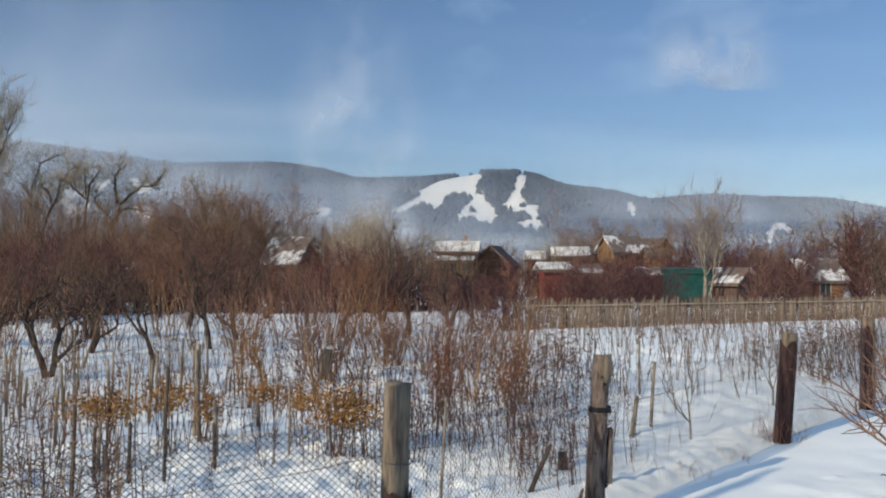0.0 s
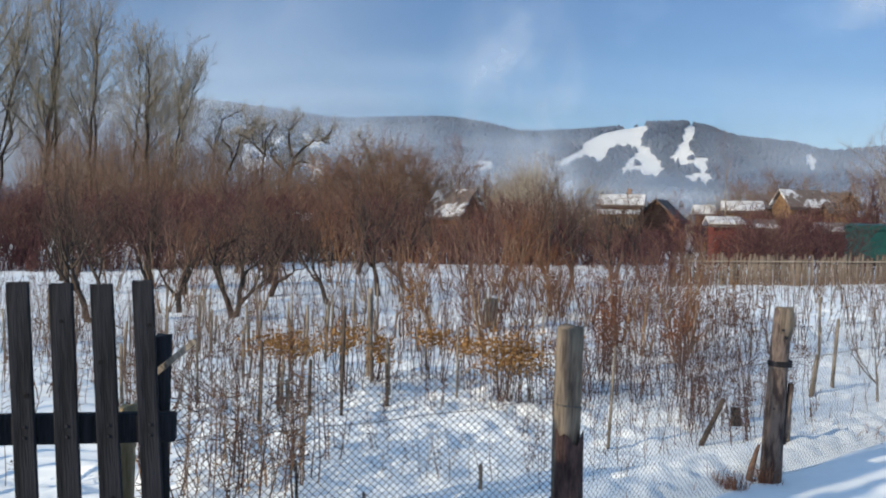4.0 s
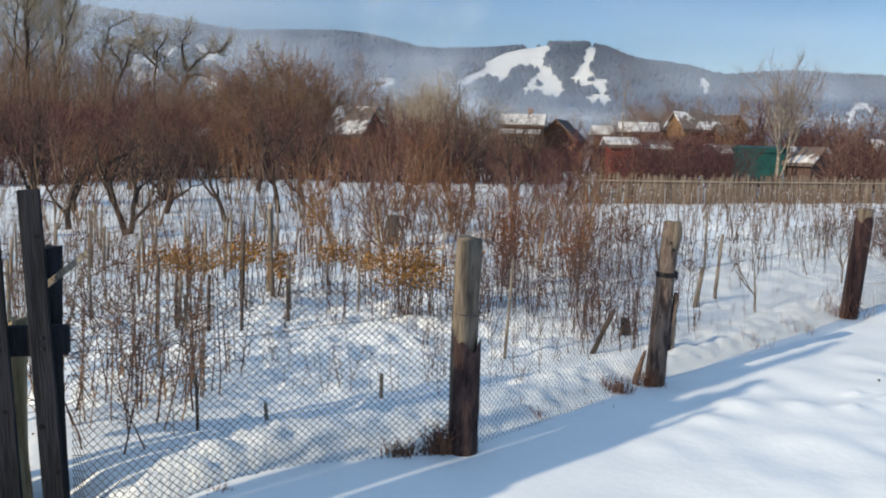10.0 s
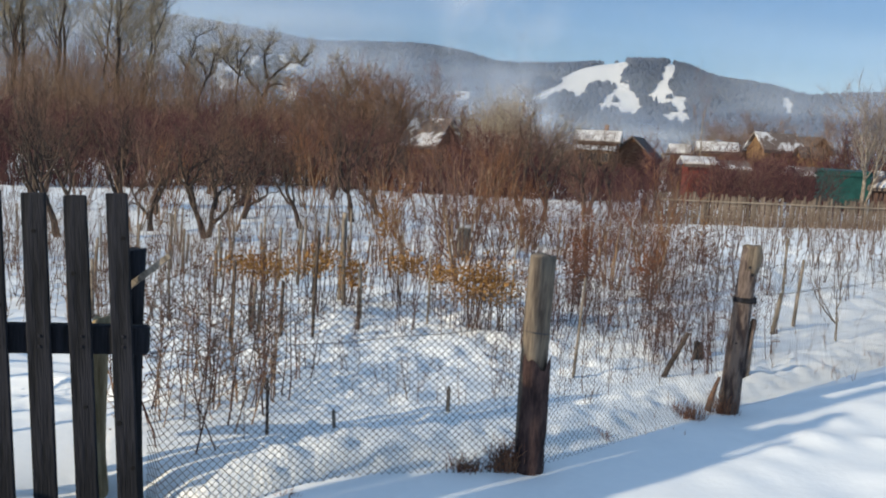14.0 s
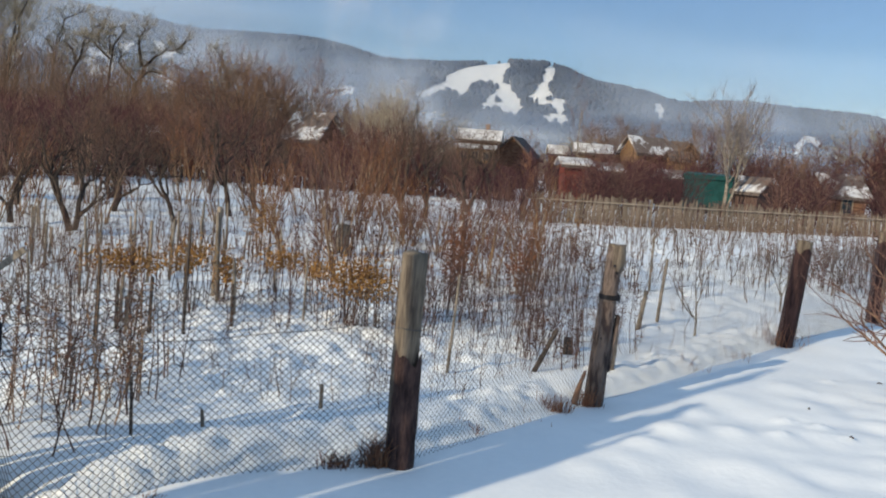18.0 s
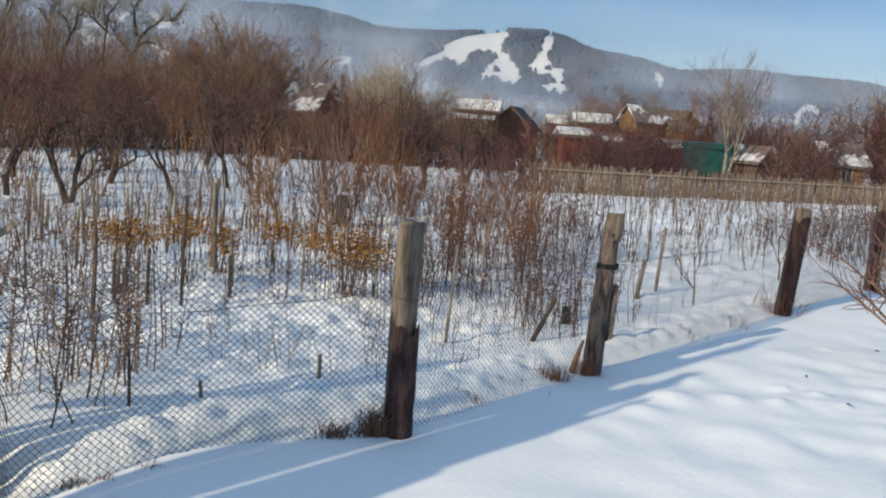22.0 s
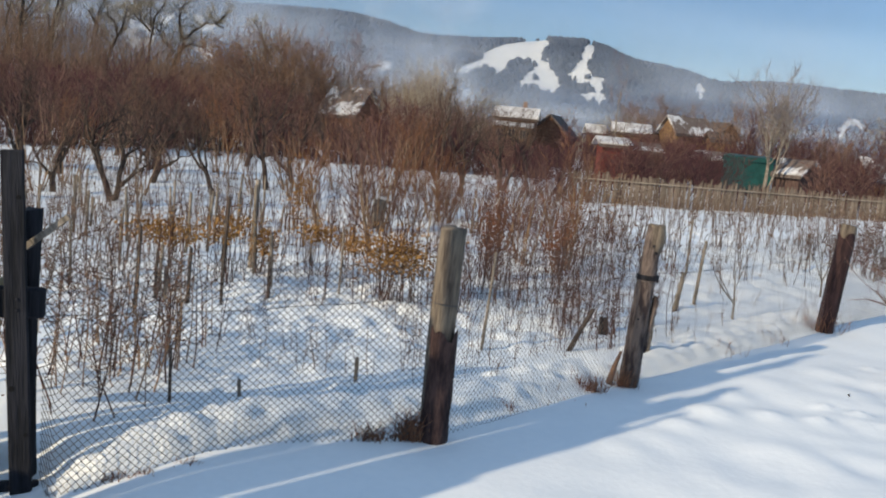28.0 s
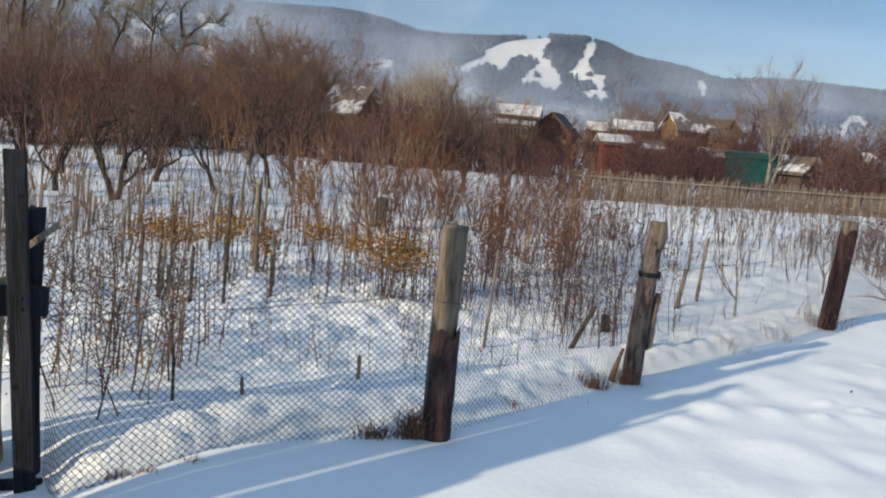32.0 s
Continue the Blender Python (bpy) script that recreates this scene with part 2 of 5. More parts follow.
def sticks(name, segs, mat, sides=3):
    """One mesh of many tapered prisms; segs: rows of x0 y0 z0 r0 x1 y1 z1 r1."""
    s = np.asarray(segs, float).reshape(-1, 8)
    a, ra, b, rb = s[:, :3], s[:, 3:4], s[:, 4:7], s[:, 7:8]
    d = b - a
    d /= np.linalg.norm(d, axis=1, keepdims=True) + 1e-9
    ref = np.where(np.abs(d[:, 2:3]) > 0.8, (1.0, 0.0, 0.0), (0.0, 0.0, 1.0))
    u = np.cross(d, ref)
    u /= np.linalg.norm(u, axis=1, keepdims=True) + 1e-9
    v = np.cross(d, u)
    ring = []
    for base, r in ((a, ra), (b, rb)):
        for k in range(sides):
            w = 2 * math.pi * k / sides
            ring.append(base + r * (math.cos(w) * u + math.sin(w) * v))
    co = np.stack(ring, 1).reshape(-1, 3)
    n = len(s)
    off = (np.arange(n) * 2 * sides)[:, None, None]
    quad = np.array([[k, (k + 1) % sides, sides + (k + 1) % sides, sides + k] for k in range(sides)])[None]
    loops = (off + quad).reshape(-1).astype(np.int32)
    me = bpy.data.meshes.new(name)
    me.vertices.add(len(co))
    me.vertices.foreach_set("co", co.ravel())
    me.loops.add(len(loops))
    me.loops.foreach_set("vertex_index", loops)
    me.polygons.add(n * sides)
    me.polygons.foreach_set("loop_start", np.arange(0, len(loops), 4, dtype=np.int32))
    me.polygons.foreach_set("use_smooth", np.ones(n * sides, bool))
    me.materials.append(mat)
    me.update(calc_edges=True)
    me.validate()
    return me


def leaves(name, spots, size, mat, rnd):
    """Small curled leaves: two bent quads each."""
    verts, faces = [], []
    for p in spots:
        s = size * rnd.uniform(0.6, 1.3)
        m = Euler((rnd.uniform(0, 6.3), rnd.uniform(0, 6.3), rnd.uniform(0, 6.3))).to_matrix()
        k = len(verts)
        for x, y, z in ((-0.5, 0, 0), (0.5, 0, 0), (-0.42, 0.5, 0.28), (0.42, 0.5, 0.28), (-0.2, 1.0, -0.05), (0.2, 1.0, -0.05)):
            verts.append(Vector(p) + m @ Vector((x * s, y * s, z * s)))
        faces += [(k, k + 1, k + 3, k + 2), (k + 2, k + 3, k + 5, k + 4)]
    return mesh_from(name, verts, faces, mat)


def box(sx, sy, sz, at=(0, 0, 0), bevel=0.0, bm=None):
    bm = bm or bmesh.new()
    made = bmesh.ops.create_cube(bm, size=1.0, matrix=Matrix.Translation(at) @ Matrix.Diagonal((sx, sy, sz, 1)))
    if bevel:
        edges = list({e for v in made["verts"] for e in v.link_edges})
        bmesh.ops.bevel(bm, geom=edges, offset=bevel, segments=1, affect="EDGES")
    return bm


def done(name, bm, mat):
    me = bpy.data.meshes.new(name)
    bm.to_mesh(me)
    bm.free()
    me.materials.append(mat)
    return me


def log_mesh(name, r0, r1, height, mat, rnd, sides=12, rings=9, bend=0.02, rough=0.05):
    """An upright, slightly crooked round timber with an uneven skin and a worn top."""
    verts, faces = [], []
    lean = (rnd.uniform(-bend, bend), rnd.uniform(-bend, bend))
    for i in range(rings + 1):
        f = i / rings
        r = r0 + (r1 - r0) * f
        for k in range(sides):
            w = 2 * math.pi * k / sides
            q = r * (1 + rough * noise.noise(Vector((math.cos(w) * 2, math.sin(w) * 2, f * 5 + r0 * 70))))
            dz = rnd.uniform(-0.012, 0.012) if i == rings else 0
            verts.append((lean[0] * math.sin(f * 3) + q * math.cos(w), lean[1] * math.sin(f * 3) + q * math.sin(w), f * height + dz))
    for i in range(rings):
        for k in range(sides):
            a, b = i * sides + k, i * sides + (k + 1) % sides
            faces.append((a, b, b + sides, a + sides))
    verts.append((lean[0] * math.sin(3), lean[1] * math.sin(3), height + 0.004))
    top = len(verts) - 1
    for k in range(sides):
        faces.append((rings * sides + k, rings * sides + (k + 1) % sides, top))
    return mesh_from(name, verts, faces, mat, True)


def grow(rnd, start, way, length, radius, level, limbs, twigs, cfg):
    """A crooked branch that forks; thick pieces go to limbs, thin ones to twigs."""
    n = cfg["pieces"][min(level, len(cfg["pieces"]) - 1)]
    p, d, r = Vector(start), Vector(way).normalized(), radius
    step = length / n
    nodes = []
    for i in range(n):
        bend = cfg["bend"] * (1 + 0.4 * level)
        d = (d + Vector((rnd.gauss(0, bend), rnd.gauss(0, bend), rnd.gauss(0, bend) + cfg["up"] * 0.12))).normalized()
        q = p + d * step
        r2 = max(radius * (1 - 0.62 * (i + 1) / n), cfg.get("thin", 0.0028) * 0.6)
        (limbs if level < cfg["limb_levels"] else twigs).append((*p, r, *q, r2))
        p, r = q, r2
        nodes.append((q.copy(), d.copy(), r2))
    if level >= cfg["levels"]:
        return
    count = cfg["forks"][level]
    for k in range(count):
        f = cfg["from"][level] + (1 - cfg["from"][level]) * (k + rnd.random()) / count
        at, dd, rr = nodes[min(n - 1, int(f * n))]
        side = dd.orthogonal()
        side.rotate(Matrix.Rotation(rnd.uniform(0, 6.283), 3, dd))
        wide = rnd.uniform(*cfg["wide"][level])
        nd = dd * math.cos(wide) + side * math.sin(wide)
        nd.z += cfg["up"] * 0.25
        grow(rnd, at, nd, length * rnd.uniform(*cfg["shrink"][level]), max(rr * (cfg.get("first", 0.72) if level == 0 else 0.72), cfg.get("thin", 0.0028)), level + 1, limbs, twigs, cfg)


SEGMENTS = {}


def tree(name, seed, trunks, height, radius, cfg, bark, twig, label, category="tree", group=""):
    """A bare tree: trunk with limbs, and the crown of twigs, at the origin."""
    rnd = random.Random(seed)
    limbs, twigs = [], []
    for k in range(trunks):
        w = rnd.uniform(0, 6.283)
        lean = cfg.get("lean", 0.12) * (1 if trunks == 1 else 2.2)
        grow(rnd, (0.06 * math.cos(w) * (trunks > 1), 0.06 * math.sin(w) * (trunks > 1), -0.15),
             (lean * math.cos(w), lean * math.sin(w), 1), height * rnd.uniform(0.9, 1.05), radius, 0, limbs, twigs, cfg)
    SEGMENTS[name, seed] = limbs + twigs
    ob = thing(name, (0, 0, 0), label, category, group)
    part("trunk", sticks("trunk", limbs, bark, 6), ob)
    part("crown", sticks("crown", twigs, twig, 3), ob, "bare leafless twigs")
    return ob


APPLE = dict(levels=4, limb_levels=3, pieces=(5, 6, 5, 4, 2), bend=0.18, up=0.9, forks=(5, 5, 4, 2), wide=((0.5, 1.0), (0.4, 0.9), (0.3, 0.8), (0.3, 0.8)),
             shrink=((0.75, 1.05), (0.5, 0.75), (0.45, 0.7), (0.4, 0.7)), lean=0.18, thin=0.004)
APPLE["from"] = (0.35, 0.25, 0.2, 0.15)
POPLAR = dict(levels=3, limb_levels=2, pieces=(10, 6, 4, 2), bend=0.05, up=0.8, forks=(22, 8, 6), wide=((0.3, 0.6), (0.25, 0.6), (0.3, 0.8)),
              shrink=((0.22, 0.40), (0.38, 0.6), (0.4, 0.6)), lean=0.05, thin=0.009, first=0.26)
POPLAR["from"] = (0.28, 0.15, 0.1)
WILLOW = dict(levels=4, limb_levels=3, pieces=(5, 6, 5, 3, 2), bend=0.12, up=0.3, forks=(6, 6, 6, 6), wide=((0.5, 0.95), (0.4, 0.8), (0.3, 0.7), (0.3, 0.8)),
              shrink=((0.6, 0.95), (0.5, 0.7), (0.4, 0.6), (0.35, 0.55)), lean=0.1, thin=0.013)
WILLOW["from"] = (0.5, 0.3, 0.15, 0.1)
SAPLING = dict(levels=2, limb_levels=2, pieces=(4, 6, 3), bend=0.1, up=0.5, forks=(7, 5), wide=((0.5, 0.95), (0.3, 0.8)),
               shrink=((0.7, 1.2), (0.25, 0.5)), lean=0.05)
SAPLING["from"] = (0.3, 0.2)
BUSH = dict(levels=2, limb_levels=1, pieces=(5, 4, 2), bend=0.07, up=0.45, forks=(9, 5), wide=((0.25, 0.7), (0.3, 0.8)),
            shrink=((0.3, 0.55), (0.4, 0.6)), lean=0.2, thin=0.009)
BUSH["from"] = (0.15, 0.1)
# ---- plan ----
GATE_POST, POST_1, POST_2, POST_3, POST_4, POST_5 = (-1.84, 3.97), (0.045, 4.58), (1.43, 6.08), (4.09, 8.96), (6.28, 11.2), (11.4, 17.1)
FENCE = [GATE_POST, POST_1, POST_2, POST_3, POST_4, POST_5]
EDGE = [(-9.0, 1.66), GATE_POST, (-1.60, 3.50), (-1.48, 3.70), (-1.19, 3.93), (-0.87, 4.17), (-0.33, 4.50), POST_1, POST_2, POST_3, POST_4, POST_5]

PICKETS = [(3.4, 26.8), (9.2, 29.3), (14.5, 32.0), (21.0, 35.0), (30.0, 39.0)]


def picket_y(x):
    return float(np.interp(x, [p[0] for p in PICKETS], [p[1] for p in PICKETS]))


def fence_side(x, y):
    """Distance from the wire fence (positive behind it) and how far along it."""
    best, along, run = 1e9, 0.0, -math.dist(EDGE[0], EDGE[1])
    for (ax, ay), (bx, by) in zip(EDGE, EDGE[1:]):
        lx, ly = bx - ax, by - ay
        size = math.hypot(lx, ly)
        f = max(0.0, min(1.0, ((x - ax) * lx + (y - ay) * ly) / size**2))
        px, py = ax + f * lx - x, ay + f * ly - y
        dist = math.hypot(px, py)
        if dist < abs(best):
            best, along = (dist if lx * (y - ay) - ly * (x - ax) > 0 else -dist), run + f * size
        run += size
    if x > -1.75 and y < 3.48:
        best = -abs(best)
    return best, along


TRACKS = []
track_rnd = random.Random(90)
for i in range(9):
    TRACKS.append((track_rnd.uniform(2.0, 4.8), track_rnd.uniform(5.2, 7.0), track_rnd.uniform(-0.015, 0.02), track_rnd.uniform(0.07, 0.14)))
CLODS = [(-1.22, 4.68, 0.07, 0.05), (-1.17, 4.7, 0.08, 0.05), (-1.0, 4.42, 0.04, 0.06), (-0.6, 5.35, 0.05, 0.06), (-0.42, 5.4, 0.05, 0.07), (3.01, 5.84, 0.04, 0.06), (2.62, 5.6, 0.03, 0.06), (3.11, 5.62, 0.03, 0.05), (3.95, 6.07, 0.03, 0.09), (3.81, 7.37, 0.03, 0.06), (2.8, 5.95, 0.03, 0.05),
         (1.40, 4.92, 0.03, 0.17), (1.60, 5.21, 0.035, 0.14), (1.88, 5.54, 0.04, 0.15), (2.17, 6.04, 0.03, 0.15), (1.17, 4.71, 0.025, 0.16), (2.59, 6.5, 0.025, 0.2), (2.3, 5.6, 0.03, 0.12), (3.3, 7.0, 0.03, 0.2)]


def ground_z(x, y):
    far = math.hypot(x, y)
    z = 0.035 * noise.noise(Vector((x * 0.45, y * 0.45, 3.1))) + 0.012 * noise.noise(Vector((x * 1.9, y * 1.9, 7.7)))
    if far < 24:
        side, along = fence_side(x, y)
        if along < 4.5:
            z *= 1 - 0.9 * math.exp(-((side / 0.5) ** 2)) * min(1, (4.5 - along) / 1.5)
        lump = 0.5 + 0.5 * noise.noise(Vector((x * 2.6, y * 2.6, 1.5)))
        if 0 < side < 1.6 and 0 < along < 9.5:
            z += (0.02 + 0.075 * lump) * min(1, along / 0.7) * math.exp(-((side - 0.42) / 0.22) ** 2)
        if -0.3 < along < 11:
            z += (0.012 + 0.06 * max(0.0, min(1.0, (side - 0.07) / 0.12))) * math.exp(-((side / 0.55) ** 2))
        if 0.03 < side < 0.75 and 0 < along < 11:
            z += (0.032 * noise.noise(Vector((x * 8, y * 8, 3.3))) + 0.032 * noise.noise(Vector((x * 15, y * 15, 1.3)))) * min(1, (side - 0.03) * 9)
        for cx, cy, tall, wide in CLODS:
            q = ((x - cx) ** 2 + (y - cy) ** 2) / wide**2
            if q < 6:
                z += tall * math.exp(-q)
        if side > 0.9:
            z += (0.045 * noise.noise(Vector((x * 2.4, y * 2.4, 0.4))) + 0.05 * noise.noise(Vector((x * 5.2, y * 5.2, 6.4))) + 0.03 * noise.noise(Vector((x * 11, y * 11, 4.4)))) * min(1, (side - 0.9) * 2)
        if side < -0.6:
            w = min(1, (-0.6 - side) / 0.8) * min(1, max(0, (y - 3.2) / 2.0))
            z += w * (0.055 * noise.noise(Vector((x * 1.25 + y * 0.5, y * 1.7, 9.3))) + 0.028 * noise.noise(Vector((x * 3.6, y * 3.6, 2.2))))
        if side < -0.5 and 0.4 < x < 6.5:
            for tx, ty, deep, wide in TRACKS:
                q = ((x - tx) ** 2 + (y - ty) ** 2) / wide**2
                if q < 6:
                    z += -deep * math.exp(-q) + 0.45 * deep * math.exp(-((math.sqrt(q) - 1.5) / 0.5) ** 2)
        z -= 0.19 * math.exp(-((x + 1.95) ** 2 + (y - 3.72) ** 2) / 0.24)
        if side > 1 and 1.5 < x < 10:
            q = (y - 14.6 - 0.45 * (x - 3.2)) / 0.5
            z += 0.11 * math.exp(-q * q) * min(1, (x - 1.5) / 1.2)
        for px, py in FENCE[1:]:
            z -= 0.008 * math.exp(-((x - px) ** 2 + (y - py) ** 2) / 0.03)
    return z


def axis(*runs):
    out = []
    for a, b, step in runs:
        out += list(np.arange(a, b - step * 0.5, step))
    return out


GX = [-3500, -1800, -900, -450, -220, -110, -60] + axis((-40, -12, 1.0), (-12, -3.2, 0.25), (-3.2, 1.0, 0.04), (1.0, 7.6, 0.06), (7.6, 16, 0.25), (16, 40, 1.0)) + [40, 60, 110, 220, 450, 900, 1800, 3500]
GY = [-3500, -1800, -900, -450, -220, -110, -60, -30, -15] + axis((-8, 3.0, 0.3), (3.0, 6.0, 0.04), (6.0, 9.6, 0.06), (9.6, 20, 0.2), (20, 50, 1.0)) + [50, 70, 110, 220, 450, 900, 1800, 3500]
nx, ny = len(GX), len(GY)
g_verts = [(x, y, ground_z(x, y)) for y in GY for x in GX]
g_faces = [(j * nx + i, j * nx + i + 1, (j + 1) * nx + i + 1, (j + 1) * nx + i) for j in range(ny - 1) for i in range(nx - 1)]
thing("ground", (0, 0, 0), "deep white snow covering the whole garden", "snow", kind="structure", data=mesh_from("ground", g_verts, g_faces, SNOW, True))

# ---- far hills ----
RIDGE_X = [-1500, -900, -700, -589, -507, -424, -362, -319, -277, -193, -151, -109, -66, -33, 26, 101, 129, 175, 205, 226, 251, 293, 326, 343, 352, 362, 377, 426, 476, 517, 618, 656, 684, 723, 826, 1000, 1500]
RIDGE_Z = [150, 205, 212, 205, 195, 184, 174, 170, 171, 173, 171, 164, 153, 151, 153, 160, 166, 167, 161, 153, 145, 140, 136, 130, 122, 127, 123, 128, 133, 131, 129, 128, 124, 116, 102, 90, 70]


def hill_z(x, y):
    top = float(np.interp(x, RIDGE_X, RIDGE_Z)) - 8
    f = max(0.0, min(1.0, (y - 820) / 480))
    back = max(0.0, (y - 1300) / 700)
    bump = 10 * noise.noise(Vector((x * 0.006, y * 0.006, 5))) + 4 * noise.noise(Vector((x * 0.02, y * 0.02, 1)))
    return top * (0.12 * f + 0.88 * f * f * (3 - 2 * f)) * (1 - 0.6 * back) + bump * f * (1 - f) * 3 - 4


hx, hy = list(range(-1200, 1201, 5)), list(range(820, 1380, 6))
h_verts = [(x, y, hill_z(x, y)) for y in hy for x in hx]
h_faces = [(j * len(hx) + i, j * len(hx) + i + 1, (j + 1) * len(hx) + i + 1, (j + 1) * len(hx) + i) for j in range(len(hy) - 1) for i in range(len(hx) - 1)]
# outlines of the white clearings, as x and height on the crest's plane
UPPER_RUN = [(32, 126), (47, 134), (64, 142), (93, 149), (125, 156), (128, 148), (117, 135), (120, 128), (112, 123), (106, 128), (100, 131), (85, 126), (75, 122), (69, 115), (64, 107), (55, 103), (48, 108), (37, 113)]
LOWER_RUN = [(127, 128), (131, 118), (138, 110), (148, 98), (151, 91), (142, 83), (125, 84), (108, 92), (91, 86), (99, 96), (105, 106), (115, 117)]
EAST_RUN = [(184, 153), (194, 155), (193, 140), (186, 125), (191, 114), (203, 109), (212, 108), (214, 91), (206, 87), (197, 99), (183, 99), (170, 100), (165, 110), (171, 119), (177, 127), (181, 136)]
SMALL_RUNS = [[(-13, 95), (2, 103), (32, 116), (37, 111), (19, 102), (1, 95)], [(179, 82), (196, 84), (217, 81), (222, 71), (197, 71)], [(351, 113), (359, 112), (366, 92), (361, 91)],
              [(576, 48), (573, 69), (583, 79), (599, 90), (595, 82), (584, 65)], [(-124, 102), (-103, 100), (-107, 90), (-120, 90)]]
WEST_RUNS = [[(-498, 125), (-455, 132), (-454, 80), (-494, 79)], [(-448, 135), (-428, 137), (-431, 118), (-447, 115)], [(-408, 144), (-383, 140), (-362, 124), (-387, 119)],
             [(-396, 98), (-362, 101), (-334, 83), (-353, 66), (-383, 74)], [(-614, 105), (-588, 125), (-593, 84), (-612, 85)]]
CLEARINGS = [UPPER_RUN, LOWER_RUN, EAST_RUN] + SMALL_RUNS


def inside(x, z, ring):
    hit = False
    for (ax, az), (bx, bz) in zip(ring, ring[1:] + ring[:1]):
        if (az > z) != (bz > z) and x < (bx - ax) * (z - az) / (bz - az) + ax:
            hit = not hit
    return hit


def bare(x, y):
    """Whether the slope is a white clearing there."""
    z = hill_z(x, y)
    flat_x, flat_z = x * 1300 / y, 1.7 + (z - 1.7) * 1300 / y
    wob = 3.5 * noise.noise(Vector((x * 0.05, y * 0.05, 0)))
    clump = noise.noise(Vector((x * 0.045, y * 0.03, 21))) + 0.5 * noise.noise(Vector((x * 0.11, y * 0.08, 2)))
    if clump < 0.62 and any(inside(flat_x + wob + a, flat_z + wob + b, ring) for ring in CLEARINGS for a, b in ((0, 0), (0, 6), (3, 2), (-3, 2))):
        return True
    if clump < 0.25 and any(inside(flat_x + 2 * wob, flat_z + 2 * wob + b, ring) for ring in WEST_RUNS for b in (0, 5)):
        return True
    open_wood = noise.noise(Vector((x * 0.018, y * 0.012, 8)))
    return (flat_x > 540 and flat_z < 92 and open_wood > 0.2 and clump > 0.12) or (160 < flat_x < 222 and 55 < flat_z < 95 and open_wood > 0.18)


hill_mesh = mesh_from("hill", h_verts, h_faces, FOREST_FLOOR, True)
hill_mesh.materials.append(FAR_SNOW)
for poly in hill_mesh.polygons:
    poly.material_index = int(bare(poly.center.x, poly.center.y))
thing("hill", (0, 0, 0), "distant snowy hills with forest and bare white clearings", "hill", kind="structure", data=hill_mesh)


def forest():
    rnd = random.Random(5)
    verts, faces = [], []
    for _ in range(30000):
        y = rnd.uniform(860, 1330)
        x = rnd.uniform(-0.56, 0.72) * y
        z = hill_z(x, y)
        if bare(x, y):
            continue
        tall, wide = rnd.uniform(3.5, 8.0), rnd.uniform(2.2, 3.8)
        k, turn = len(verts), rnd.uniform(0, 6.3)
        for i in range(5):
            w = turn + i * 1.2566
            verts.append((x + wide * math.cos(w), y + wide * math.sin(w), z + tall * rnd.uniform(0.0, 0.18)))
        for i in range(5):
            w = turn + 0.6 + i * 1.2566
            q = wide * rnd.uniform(0.55, 0.8)
            verts.append((x + q * math.cos(w), y + q * math.sin(w), z + tall * rnd.uniform(0.5, 0.7)))
        verts.append((x + rnd.uniform(-0.6, 0.6), y, z + tall))
        for i in range(5):
            j = (i + 1) % 5
            faces += [(k + i, k + j, k + 5 + i), (k + j, k + 5 + j, k + 5 + i), (k + 5 + i, k + 5 + j, k + 10)]
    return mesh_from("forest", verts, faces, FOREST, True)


thing("forest", (0, 0, 0), "mixed forest covering the distant hills, tinted blue-grey with haze", "forest", kind="stuff", data=forest())


# ---- wire fence along the garden ----
def net_mesh(a, b, low, high, seed):
    """Chain link: zigzag wires hooked into each other."""
    rnd = random.Random(seed)
    size = math.dist(a, b)
    cell, half = (0.0192, 0.0184) if seed < 5 else (0.021, 0.0205) if seed < 6 else (0.03, 0.028)
    thick = 0.002 if seed == 3 else 0.0012 if seed < 6 else 0.0018
    cols, rows = int(size / cell), int((high - low) / half)
    segs = []
    ux, uy = (b[0] - a[0]) / size, (b[1] - a[1]) / size

    def at(i, j):
        s = min(size, i * cell)
        sway = 0.02 * noise.noise(Vector((s * 1.6, j * 0.05, seed))) + 0.004 * (j % 2)
        sag = -0.03 * math.sin(math.pi * s / size) * (j / rows) + 0.012 * noise.noise(Vector((s * 2.1, 4.0, seed)))
        if seed == 3:
            sway -= (0.36 * math.exp(-(((s / size) - 0.13) / 0.24) ** 2) * min(1, s / size * 25) + 0.04) * max(0.0, 1 - j / rows) ** 0.8
        return (a[0] + ux * s - uy * sway, a[1] + uy * s + ux * sway, low + j * half + sag)

    grid = [[at(i, j) for j in range(rows + 1)] for i in range(cols + 2)]
    for i in range(cols):
        for j in range(rows):
            k, m = (i, i + 1) if (i + j) % 2 else (i + 1, i)
            segs.append((*grid[k][j], thick, *grid[m][j + 1], thick))
    return sticks("wire_mesh", segs, WIRE, 3)


def tube(name, points, radius, mat, sides=5):
    """One continuous bent wire."""
    verts, faces = [], []
    pts = [Vector(p) for p in points]
    for i, p in enumerate(pts):
        d = (pts[min(i + 1, len(pts) - 1)] - pts[max(i - 1, 0)]).normalized()
        u = d.cross(Vector((0, 0, 1)) if abs(d.z) < 0.9 else Vector((1, 0, 0))).normalized()
        v = d.cross(u)
        verts += [p + radius * (math.cos(6.2832 * k / sides) * u + math.sin(6.2832 * k / sides) * v) for k in range(sides)]
    for i in range(len(pts) - 1):
        for k in range(sides):
            a, b = i * sides + k, i * sides + (k + 1) % sides
            faces.append((a, b, b + sides, a + sides))
    return mesh_from(name, verts, faces, mat, True)


